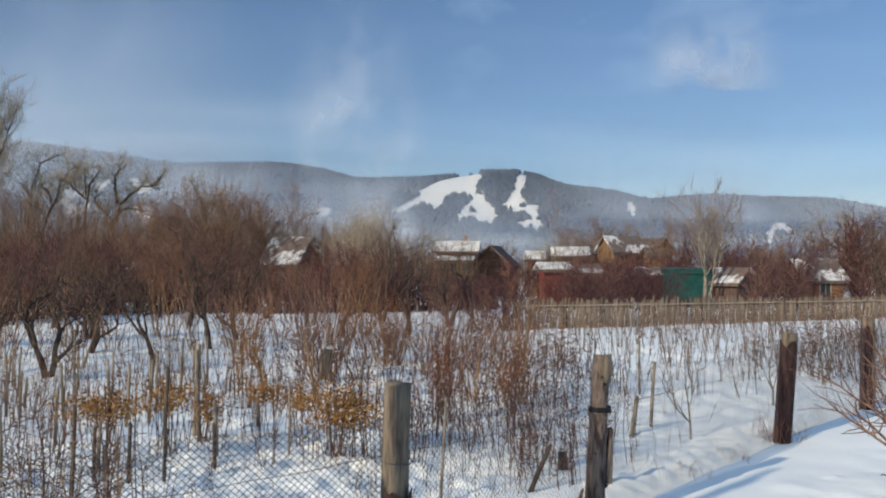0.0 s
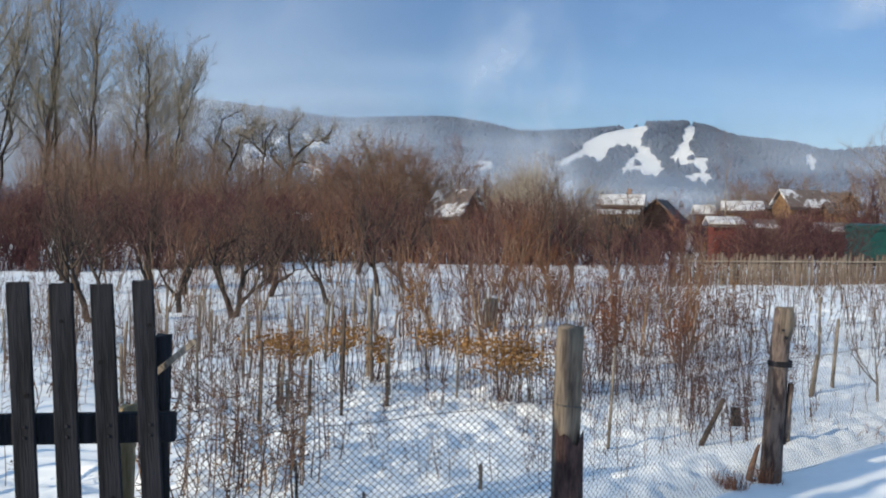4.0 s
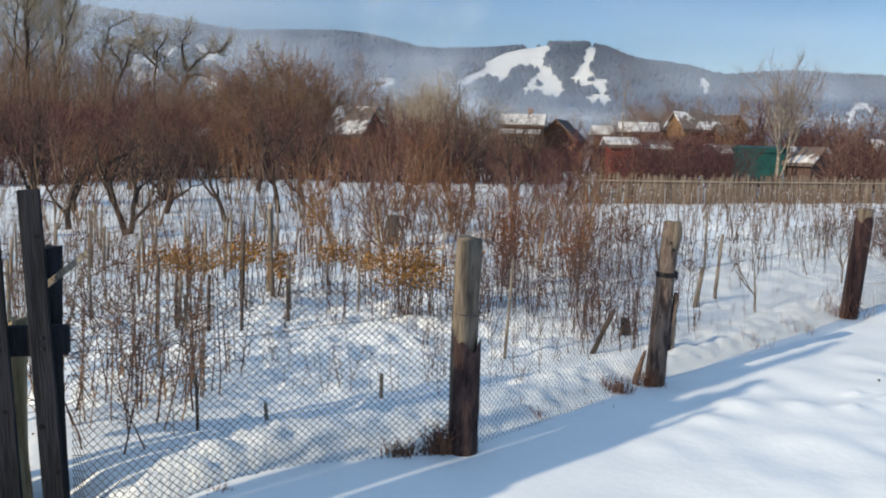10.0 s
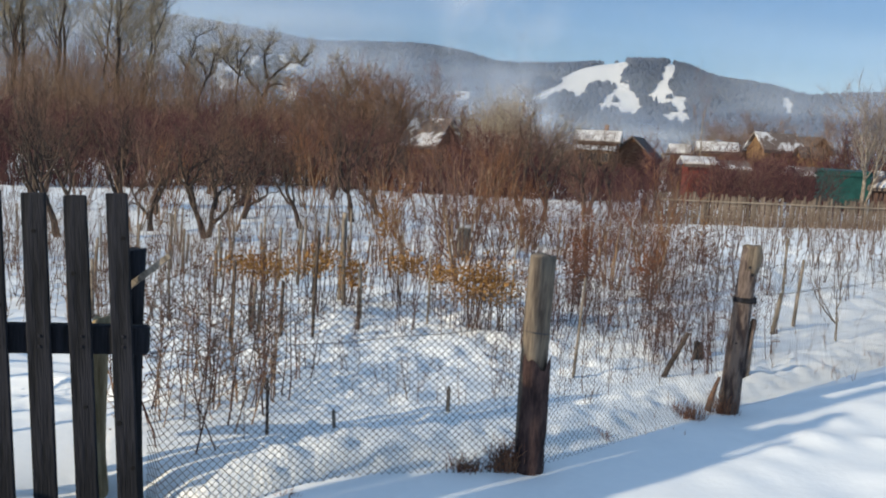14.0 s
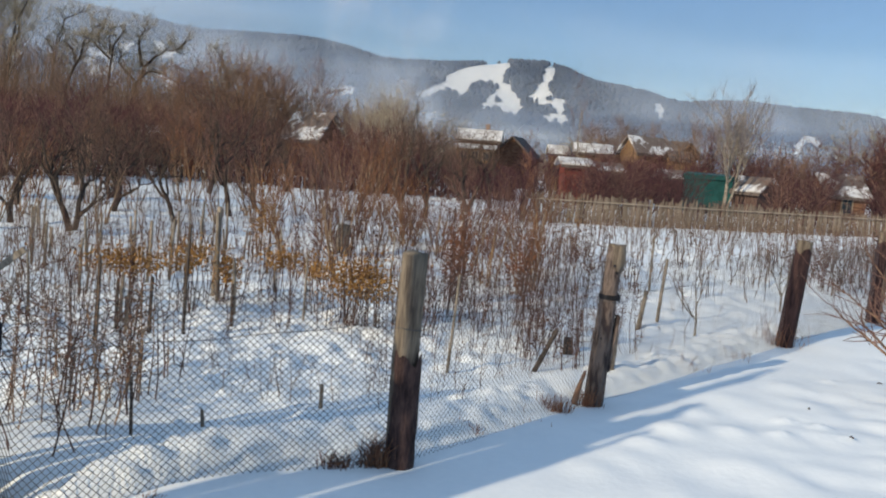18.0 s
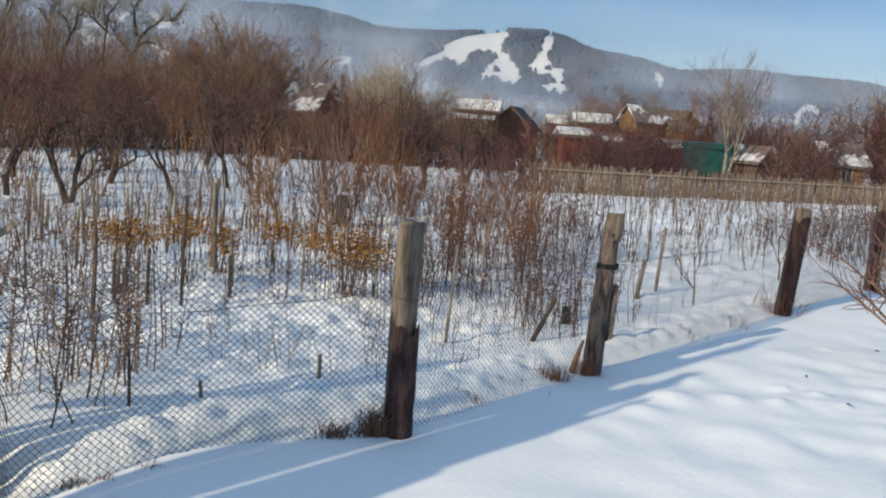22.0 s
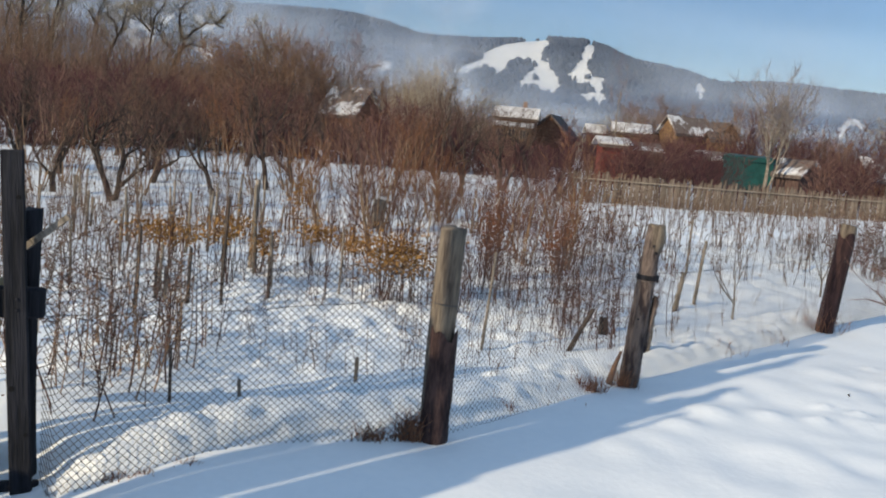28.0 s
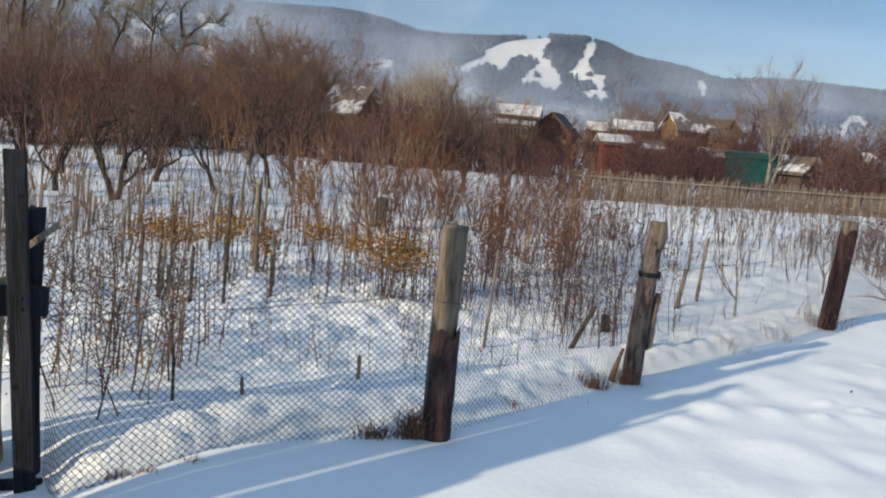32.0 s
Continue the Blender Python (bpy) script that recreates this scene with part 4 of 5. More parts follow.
def leaf_bush(x, y, wide, deep, low, high, n, seed, mat=LEAF_DRY, size=0.0215):
    rnd = random.Random(seed)
    segs, dots = [], []
    for _ in range(int(n * 2.4)):
        dots.append((x + rnd.gauss(0, wide * 0.45), y + rnd.gauss(0, deep * 0.45), low + (high - low) * rnd.betavariate(2, 2) * rnd.choice((1, 1, 1, 1.4))))
    for _ in range(max(10, n // 16)):
        px, py = x + rnd.gauss(0, wide * 0.4), y + rnd.gauss(0, deep * 0.4)
        segs.append((px, py, ground_z(px, py) - 0.03, 0.005, px + rnd.gauss(0, 0.08), py + rnd.gauss(0, 0.08), high * rnd.uniform(0.9, 1.3), 0.0025))
    ob = thing("leafy_bush", (0, 0, 0), "low bush still holding dry orange leaves", "bush", "bushes with dry leaves")
    tagged(part("stem_growth", sticks("stem_growth", segs, CANE, 3), ob), kind="stuff")
    tagged(part("dry_foliage", leaves("dry_foliage", dots, size, mat, rnd), ob, "dry orange-brown leaves"), kind="stuff")


for k, (x, y, wide, deep, low, high, n, mat) in enumerate([
        (-2.55, 7.9, 0.42, 0.22, 0.42, 0.66, 420, LEAF_DRY), (-2.1, 8.4, 0.28, 0.25, 0.42, 0.70, 260, LEAF_DRY), (-1.95, 9.3, 0.20, 0.2, 0.12, 0.5, 260, LEAF_DRY), (-1.35, 9.3, 0.26, 0.2, 0.35, 0.6, 260, LEAF_DRY),
        (-0.95, 9.1, 0.20, 0.2, 0.3, 0.56, 200, LEAF_DRY), (-0.45, 8.4, 0.42, 0.3, 0.22, 0.62, 900, LEAF_DRY), (0.60, 10.2, 0.22, 0.3, 0.2, 0.95, 460, LEAF_RUST), (3.0, 15.6, 0.2, 0.3, 0.1, 0.8, 140, LEAF_DRY),
        (1.3, 9.9, 0.2, 0.3, 0.2, 0.8, 260, LEAF_RUST), (7.9, 13.4, 0.3, 0.3, 0.15, 0.6, 240, LEAF_DRY), (-2.0, 11.5, 0.2, 0.3, 0.2, 1.0, 220, LEAF_DRY)]):
    leaf_bush(x, y, wide, deep, low, high, n, 70 + k, mat)

# ---- young fruit trees ----
for x, y, tall, r, turn, seed in [(3.18, 9.15, 0.68, 0.016, 0, 300), (5.14, 11.48, 0.7, 0.017, 70, 301), (1.75, 12.4, 0.7, 0.017, 150, 302), (6.9, 13.6, 0.62, 0.015, 300, 305), (4.03, 6.62, 0.95, 0.027, 0, 303), (8.3, 12.2, 0.6, 0.03, 200, 304)]:
    big = r > 0.025
    ob = tree("young_fruit_tree", seed, 1, tall, r, dict(SAPLING, **({"from": (0.32, 0.15), "shrink": ((0.6, 1.05), (0.3, 0.55)), "bend": 0.08, "up": 0.4} if big else {}), forks=(14, 10) if big else (5, 4), wide=((0.65, 1.2), (0.4, 0.9)) if big else ((0.35, 0.65), (0.3, 0.7))), BARK_BROWN if big else BARK_GREY, TWIG_BROWN,
              "young tan-barked fruit tree with spreading bare branches" if big else "small grey sapling with a few bare branches", "fruit tree", "young fruit trees")
    ob.matrix_world = pose(x, y, ground_z(x, y), 0, 0, turn)

# tall sparse shrubs
sh_spots = random.Random(17)
for k in range(40):
    x, y = ((-0.55, 14.4), (0.9, 13.2), (-1.6, 16.0), (-0.1, 17.5), (1.9, 14.2))[k] if k < 5 else (sh_spots.uniform(-2.0, 1.6), sh_spots.uniform(11.0, 17.0)) if k < 15 else (sh_spots.uniform(-10.5, 1.5), sh_spots.uniform(15.0, 25.0))
    ob = tree("tall_shrub", 330 + k, 6, sh_spots.uniform(0.85, 1.3) * (1 if k < 15 else 1.45), 0.014, dict(BUSH, forks=(6, 4), lean=0.13, thin=0.0036), BARK_TAN, TWIG_BROWN if k % 3 else TWIG_RUST, "tall sparse shrub of pale brown stems", "shrub", "tall shrubs")
    ob.matrix_world = pose(x, y, ground_z(x, y), 0, 0, 40 * k)

# ---- orchard ----
apples = [tree("apple_tree", 100 + k, 2 if k in (1, 3) else 1, 1.35 + 0.12 * k, 0.12, APPLE, BARK, TWIG_DARK,
               "old apple tree with dark crooked trunk and bare crown", "apple tree", "orchard trees") for k in range(4)]
# the unseen trees furthest left are added to shade the orchard snow
ORCHARD = [(-7.0, 15.2, 0), (-5.6, 14.4, 1), (-4.7, 17.3, 2), (-4.2, 19.9, 2), (-4.05, 22.7, 3), (-1.6, 24.1, 2), (0.35, 24.8, 0), (-9.2, 16.5, 2), (-11.5, 19.0, 3), (-8.0, 23.0, 1), (-13.5, 22.0, 0), (-10.5, 27.0, 2),
           (-6.8, 28.5, 3), (-3.0, 29.5, 0), (1.8, 29.0, 1), (-15.5, 28.0, 3), (-0.5, 31.5, 3), (3.0, 33.0, 2), (-5.0, 33.5, 1), (-9.0, 33.5, 0), (-18.5, 25.0, 1), (-12.0, 10.0, 0), (-14.5, 13.0, 1), (-10.5, 12.3, 2), (-16.5, 16.5, 3), (-19.0, 20.0, 2), (-9.0, 8.5, 3), (-21.0, 24.0, 0), (-9.6, 3.2, 1), (-12.0, 5.2, 2), (-14.2, 8.2, 3), (-11.4, 1.4, 0), (-15.2, 5.0, 1), (-10.4, 6.0, 2), (-17.2, 10.5, 0), (-7.6, 13.2, 2), (-8.4, 18.6, 0), (-10.2, 20.5, 1), (-12.6, 16.2, 2), (-6.6, 19.0, 3)]
used = set()
for i, (x, y, k) in enumerate(ORCHARD):
    m = pose(x, y, ground_z(x, y), 0, 0, 67 * i)
    ob = copy_thing(apples[k], m) if k in used else apples[k]
    used.add(k)
    s = 0.6 if y < 18 else 0.72 if y < 24 else 0.82
    ob.matrix_basis = m @ Matrix.Diagonal((s * 0.9, s * 0.9, s * (0.9 + 0.45 * (i * 0.618 % 1)), 1))

lone = copy_thing(apples[0], pose(21.2, 36.6, 0, 0, 0, 25))
lone.matrix_basis = pose(21.2, 36.6, 0, 0, 0, 25) @ Matrix.Diagonal((1.1, 1.1, 1.55, 1))

# ---- thicket before the village ----
bushes = [tree("bare_bush", 150 + k, 4, 1.9 + 0.2 * k, 0.026, dict(BUSH, lean=0.16), BARK_MAROON, TWIG_RED if k % 3 else TWIG_BROWN, "dense leafless reddish-brown bush", "bush", "thicket bushes") for k in range(5)]
th_rnd = random.Random(61)


def bush_spots(n, x0, x1, y0, y1):
    return [(th_rnd.uniform(x0, x1), th_rnd.uniform(y0, y1)) for _ in range(n)]


VIEWS = [(-6.9, -3.8), (1.5, 6.2), (-14.6, -12.6)]
SHEDS = [(7.25, 8.5), (14.6, 17.1), (17.0, 19.6), (21.8, 24.2)]
spots = bush_spots(110, -30, 5, 36, 42) + bush_spots(150, 4, 32, 29.5, 44) + bush_spots(46, -28, -11.5, 27.5, 33) + bush_spots(20, -14, -9.5, 32, 38)
spots += [(3.0, 26.2), (3.35, 26.6), (2.6, 27.0)]
tall_spots = bush_spots(22, 19.5, 40, 54.5, 60) + bush_spots(12, 19.8, 22.6, 47, 51) + bush_spots(10, 10.3, 14.3, 48, 52)
used = set()
for x, y in spots + tall_spots:
    if x > 3.4 and y < picket_y(x) + 1.0:
        continue
    k = th_rnd.randrange(5)
    clear = any(a < x * 46 / y < b for a, b in SHEDS)
    s = th_rnd.uniform(0.7, 1.15) * (0.24 if clear else 0.74 if x > 3 else 0.85)
    if any(a < x * 46 / y < b for a, b in VIEWS):
        s *= 0.65
    if (x, y) in tall_spots:
        s = th_rnd.uniform(1.35, 1.85) if y > 54 else th_rnd.uniform(0.6, 0.95)
    m = pose(x, y, 0, 0, 0, th_rnd.uniform(0, 360))
    ob = bushes[k] if k not in used else copy_thing(bushes[k], m)
    used.add(k)
    ob.matrix_basis = m @ Matrix.Diagonal((s * 1.25, s * 1.25, s, 1))

far = []
for x, y in bush_spots(95, -48, 7, 41, 54) + bush_spots(75, 3, 42, 43, 58):
    if any(a < x * 46 / y < b for a, b in SHEDS) and y < 47:
        continue
    segs = np.array(SEGMENTS["bare_bush", 150 + th_rnd.randrange(5)])
    s = th_rnd.uniform(0.8, 1.15) * (0.92 if x > 3 else 0.95 if x > -8 else 1.1)
    if any(a < x * 46 / y < b for a, b in VIEWS) and y < 64:
        s *= 0.6
    w = th_rnd.uniform(0, 6.28)
    turn = np.array([[math.cos(w), -math.sin(w), 0], [math.sin(w), math.cos(w), 0], [0, 0, 1]]).T * s
    segs[:, :3], segs[:, 4:7] = segs[:, :3] @ turn + (x, y, 0), segs[:, 4:7] @ turn + (x, y, 0)
    far.append(segs)
thing("thicket", (0, 0, 0), "dark maroon thicket of leafless brush before the village", "thicket", kind="stuff", data=sticks("thicket", np.concatenate(far), TWIG_RED, 3))

# ---- taller trees behind ----
def tall_tree(base, top, bow, radius, seed, bare_part=0.42, branches=22, reach=0.31, twig=None):
    """A slender tree grown from its foot to its tip, with steep branches and a haze of fine twigs."""
    rnd = random.Random(seed)
    foot, tip = Vector((base[0], base[1], -0.2)), Vector(top)
    tall = (tip - foot).length
    limbs, twigs, line = [], [], []
    n = 11
    for i in range(n + 1):
        f = i / n
        p = foot.lerp(tip, f)
        p.x += bow * math.sin(math.pi * f) + rnd.gauss(0, 0.012 * tall) * (0 < i < n) * 0.6
        p.y += rnd.gauss(0, 0.012 * tall) * (0 < i < n)
        line.append((p, radius * (1 - 0.86 * f)))
    for (p, r), (q, r2) in zip(line, line[1:]):
        limbs.append((*p, r, *q, r2))
    cfg = dict(POPLAR, limb_levels=2, forks=(0, 8, 6), thin=0.0125, bend=0.07, up=0.55, wide=((0.3, 0.6), (0.3, 0.7), (0.3, 0.8)), shrink=((0, 0), (0.4, 0.62), (0.4, 0.6)))
    for k in range(branches):
        f = bare_part + (0.97 - bare_part) * (k + rnd.random()) / branches
        i = min(n - 1, int(f * n))
        p = line[i][0].lerp(line[i + 1][0], f * n - i)
        w, open_angle = rnd.uniform(0, 6.283), rnd.uniform(0.35, 0.8)
        d = (tip - foot).normalized() * math.cos(open_angle) + Vector((math.cos(w), math.sin(w), 0)) * math.sin(open_angle)
        grow(rnd, p, d, tall * reach * rnd.uniform(0.6, 1.15) * (1.2 - 0.72 * f), max(0.028, radius * 0.42 * (1 - f)), 1, limbs, twigs, cfg)
    ob = thing("tall_poplar", (0, 0, 0), "tall slender leafless tree with dark trunk and fine twigs", "tree", "tall trees")
    part("trunk", sticks("trunk", limbs, BARK_POPLAR, 5), ob)
    part("crown", sticks("crown", twigs, twig or TWIG_POPLAR, 3), ob, "haze of fine bare twigs")
    return ob


# foot x y, tip x y z, bow, trunk radius
TALL = [((-49.5, 70), (-49.6, 70, 24.5), 0.2, 0.24), ((-50.0, 71), (-46.6, 71, 20.5), -0.5, 0.16), ((-49.4, 69), (-45.6, 69, 17.0), -0.4, 0.14), ((-46.6, 72), (-44.6, 72, 16.2), 0.3, 0.13),
        ((-44.9, 70), (-43.0, 70, 22.5), -0.2, 0.20), ((-42.3, 73), (-41.8, 73, 18.5), 0.4, 0.14), ((-41.0, 70), (-39.2, 70, 19.0), -0.3, 0.17), ((-37.6, 71), (-36.3, 71, 16.2), 0.2, 0.13),
        ((-35.5, 70), (-35.3, 70, 16.8), 0.4, 0.18), ((-34.4, 72), (-32.6, 72, 15.8), -0.2, 0.13), ((-33.2, 70), (-30.6, 70, 14.2), -0.7, 0.12), ((-53.0, 72), (-52.4, 72, 24.0), 0.3, 0.22),
        ((-56.5, 70), (-55.5, 70, 23.0), 0.3, 0.2), ((-47.8, 76), (-47.6, 76, 21.0), 0.5, 0.16), ((-38.6, 76), (-38.4, 76, 17.0), 0.3, 0.14), ((-52.0, 66), (-51.0, 66, 19.0), 0.2, 0.14)]
for k, (base, top, bow, radius) in enumerate(TALL):
    tall_tree(base, top, bow, radius * 1.2, 400 + k, 0.3 if k % 3 == 1 else 0.38, 25 if radius > 0.15 else 21)
willows = [tree("spreading_tree", 210 + k, 1, 4.2, 0.26, WILLOW, BARK if k < 2 else BARK_GREY, TWIG_GREY if k < 2 else TWIG_BROWN, "broad bare tree with forked dark limbs", "tree", "spreading trees") for k in range(3)]
WIL = [(-19.5, 74, 2, 0.8), (-15.0, 60, 2, 0.75), (-12.0, 56, 2, 0.85), (-9.5, 62, 2, 0.9), (-3.5, 60, 0, 0.65), (-1.0, 64, 1, 0.7), (-38, 62, 1, 0.7),
       (9.5, 74, 2, 0.55), (16.0, 78, 2, 0.75), (22, 60, 2, 0.5), (27, 64, 2, 0.5), (34, 62, 0, 0.8), (13.0, 66, 0, 0.5)]
used = set()
for i, (x, y, k, s) in enumerate(WIL):
    m = pose(x, y, 0, 0, 0, 71 * i)
    ob = willows[k] if k not in used else copy_thing(willows[k], m)
    used.add(k)
    ob.matrix_basis = m @ Matrix.Diagonal((s, s, s, 1))
rounded = [tree("willow_shrub", 260 + k, 7, 4.4, 0.055, dict(BUSH, levels=3, forks=(8, 5, 4), pieces=(6, 4, 3, 2), wide=((0.25, 0.6), (0.3, 0.7), (0.3, 0.8)), shrink=((0.3, 0.5), (0.4, 0.6), (0.4, 0.6)),
                                                             thin=0.011, lean=0.2, up=0.35, **{"from": (0.2, 0.15, 0.1)}), BARK, TWIG_TAN, "tall rounded tan-brown leafless willow", "willow", "rounded willows") for k in range(3)]
ROUND = [(-33, 52, 0.5), (-28.5, 56, 0.48), (-25.5, 50, 0.48), (-21.0, 53, 0.5), (-17.5, 57, 0.72), (-15.0, 50, 0.75), (-12.2, 55, 1.15), (-9.6, 52, 1.1), (-7.6, 58, 1.1), (-4.2, 59, 0.8), (-3.2, 57, 0.85), (-13.8, 60, 1.2),
         (-38, 55, 0.6), (-0.8, 58, 0.8), (0.8, 55, 0.6), (13.3, 57, 0.5), (19.2, 60, 1.0), (14.8, 68, 1.0), (17.8, 70, 0.95), (22.5, 50, 0.55), (25.5, 54, 0.6), (30.5, 50, 0.7), (33.5, 55, 0.85), (36, 60, 0.9)]
used = set()
for i, (x, y, s) in enumerate(ROUND):
    k = i % 3
    m = pose(x, y, 0, 0, 0, 57 * i)
    ob = rounded[k] if k not in used else copy_thing(rounded[k], m)
    used.add(k)
    ob.matrix_basis = m @ Matrix.Diagonal((s, s, s, 1))

# crooked dark trees against the hill
def limbed_tree(x, y, z, seed, stem, lines, width, label):
    """Trunk up to the crotch at height z, then limbs given as runs of points from the crotch, in metres across and up."""
    rnd = random.Random(seed)
    limbs, twigs = [], []
    foot = Vector((stem[0] - 0.15 * (stem[0] > 0) + 0.1, 0, -z - 0.2))
    runs = [[foot, Vector((stem[0], 0, stem[1])), Vector((0, 0, 0))]] + [[Vector((a, rnd.gauss(0, 0.25), b)) for a, b in line] for line in lines]
    for n, pts in enumerate(runs):
        r = width * (1.0 if n == 0 else 0.62 if n < 3 else 0.45)
        for a, b in zip(pts, pts[1:]):
            mid = a.lerp(b, 0.5) + Vector((rnd.gauss(0, 0.05), rnd.gauss(0, 0.05), rnd.gauss(0, 0.05)))
            for p, q in ((a, mid), (mid, b)):
                limbs.append((*p, r, *q, r * 0.9))
                r *= 0.9
                for _ in range(5 if n else 0):
                    w = Vector((rnd.gauss(0, 0.8), rnd.gauss(0, 0.8), rnd.uniform(0.0, 1.2)))
                    grow(rnd, p.lerp(q, rnd.random()), w, rnd.uniform(0.6, 1.5), 0.022, 2, limbs, twigs, dict(WILLOW, forks=(6, 6, 5, 4), thin=0.009))
    ob = thing("crooked_tree", (x, y, z), label, "tree", "crooked trees")
    part("trunk", sticks("trunk", limbs, BARK, 6), ob)
    part("crown", sticks("crown", twigs, TWIG_GREY, 3), ob, "bare leafless twigs")


limbed_tree(-22.6, 70, 5.96, 1, (-0.8, -2.7), [[(0, 0), (0.37, 1.24), (1.24, 2.0), (2.2, 2.65), (2.9, 2.65), (3.6, 2.4)], [(0.37, 1.24), (0.14, 2.5), (0.0, 3.45), (0.3, 3.9), (0.6, 4.05)],
            [(0.1, 0.2), (1.05, 0.9), (2.2, 0.7)], [(-0.2, 0.1), (-1.0, 0.75), (-1.55, 1.45), (-1.65, 2.3)], [(2.9, 2.65), (3.7, 3.5)]], 0.21, "dark crooked tree with wide forked limbs")
limbed_tree(-24.39, 69, 7.3, 2, (-0.05, -3.4), [[(0, 0), (-0.8, 0.8), (-1.6, 1.5), (-2.3, 1.75)], [(0, 0.2), (0.3, 1.3), (1.0, 2.45)], [(0, 0.4), (-0.15, 2.6)], [(-0.8, 0.8), (-1.0, 1.7), (-0.7, 2.4)]], 0.13, "thin dark tree with three spread limbs")
limbed_tree(-28.0, 71, 6.7, 3, (-0.7, -2.0), [[(0, 0), (0.32, 0.9), (0.8, 2.1), (1.4, 3.3), (2.45, 3.85)], [(0.1, 0.4), (-0.35, 1.5), (-0.95, 2.1)], [(-0.35, -0.8), (-0.8, 0.0), (-1.35, 0.35)], [(0.6, 1.6), (1.15, 2.3)]], 0.14, "dark tree whose top bends over")
limbed_tree(-30.1, 72, 6.5, 4, (-0.2, -2.2), [[(0, 0), (0.2, 2.4), (0.9, 4.1), (2.2, 4.8)], [(0.1, 1.2), (-0.6, 2.4)], [(0.2, 2.0), (0.8, 2.9)]], 0.12, "slender dark tree arching over at its top")
limbed_tree(-14.2, 64, 5.2, 5, (0.1, -2.0), [[(0, 0), (0.05, 1.2), (-0.5, 2.4), (-0.9, 3.2)], [(0, 0.3), (0.7, 1.1), (0.9, 1.7)], [(0, -0.5), (-0.9, 0.6), (-1.6, 1.0)], [(0, -0.9), (1.1, 0.1)]], 0.10, "crooked tree among tan brush")
grey = tree("grey_aspen", 240, 3, 4.6, 0.075, dict(WILLOW, levels=3, limb_levels=3, up=0.85, lean=0.13, bend=0.06, forks=(7, 7, 6), pieces=(6, 6, 5, 3), wide=((0.25, 0.55), (0.3, 0.6), (0.3, 0.7)), shrink=((0.4, 0.7), (0.4, 0.65), (0.35, 0.6)), thin=0.0095,
                                                   **{"from": (0.35, 0.3, 0.2)}), BARK_WHITE, TWIG_ASPEN, "pale grey many-stemmed tree behind the green shed", "tree")
grey.matrix_world = pose(16.15, 44.6, 0, 0, -4, 20) @ Matrix.Diagonal((1.05, 1.05, 0.85, 1))
birch = tree("birch", 241, 1, 6.0, 0.09, dict(POPLAR, forks=(12, 4, 3), thin=0.008), BARK_WHITE, TWIG_BROWN, "thin white-barked birch between the houses", "birch")
birch.matrix_world = pose(11.65, 62, 0, 0, 0, 0)


pale_cfg = dict(BUSH, levels=3, forks=(9, 5, 3), pieces=(6, 5, 3, 2), bend=0.05, up=0.75, wide=((0.15, 0.4), (0.2, 0.5), (0.3, 0.6)), shrink=((0.4, 0.65), (0.4, 0.6), (0.4, 0.6)), thin=0.007, lean=0.2, **{"from": (0.2, 0.2, 0.1)})
for k, (x, y, s) in enumerate([(-2.2, 50, 0.6), (-0.9, 51, 0.66), (0.2, 50.5, 0.5), (-3.3, 53, 0.5)]):
    w = tree("upright_willow", 270 + k, 8, 5.3, 0.05, pale_cfg, BARK_GREY, TWIG_PALE, "willow of pale upright whips beside the houses", "willow", "upright willows")
    w.matrix_world = pose(x, y, 0, 0, 0, 70 * k) @ Matrix.Diagonal((s, s, s, 1))
leaning = tree("leaning_tree", 279, 1, 2.9, 0.10, dict(APPLE, lean=0.5, up=0.5), BARK, TWIG_DARK, "dark tree leaning over beside the willow", "tree")
leaning.matrix_world = pose(-0.2, 47, 0, 0, 0, 200)
old = tree("old_fruit_tree", 281, 2, 3.3, 0.10, dict(APPLE, up=1.1, lean=0.14), BARK, TWIG_DARK, "old bare fruit tree beside the far house", "fruit tree")
old.matrix_world = pose(26.9, 45, 0, 0, 0, 30) @ Matrix.Diagonal((0.72, 0.72, 0.86, 1))


# brush and woodland between the village and the hills
def far_woods(n, seed):
    rnd = random.Random(seed)
    segs = []
    for _ in range(n):
        y = rnd.uniform(76, 230)
        x = rnd.uniform(-0.62, 0.72) * y
        left = x < 0
        tall = rnd.uniform(2.0, 4.2) * (1.3 if left else 0.9) * (0.7 + 0.006 * y) * (0.8 + 0.6 * noise.noise(Vector((x * 0.06, y * 0.03, 4))))
        r = 0.00016 * y
        p = Vector((x, y, -0.2))
        q = p + Vector((rnd.gauss(0, 0.15), rnd.gauss(0, 0.1), 1)) * tall * 0.45
        segs.append((*p, r * 1.6, *q, r))
        for _ in range(4):
            e = q + Vector((rnd.gauss(0, 0.3), rnd.gauss(0, 0.2), rnd.uniform(0.4, 1.0))) * tall * 0.55
            segs.append((*q, r, *e, r * 0.6))
    return sticks("far_woods", segs, TWIG_GREY, 3)


thing("far_woods", (0, 0, 0), "distant leafless brush and woodland below the hills", "woods", kind="stuff", data=far_woods(9000, 15))


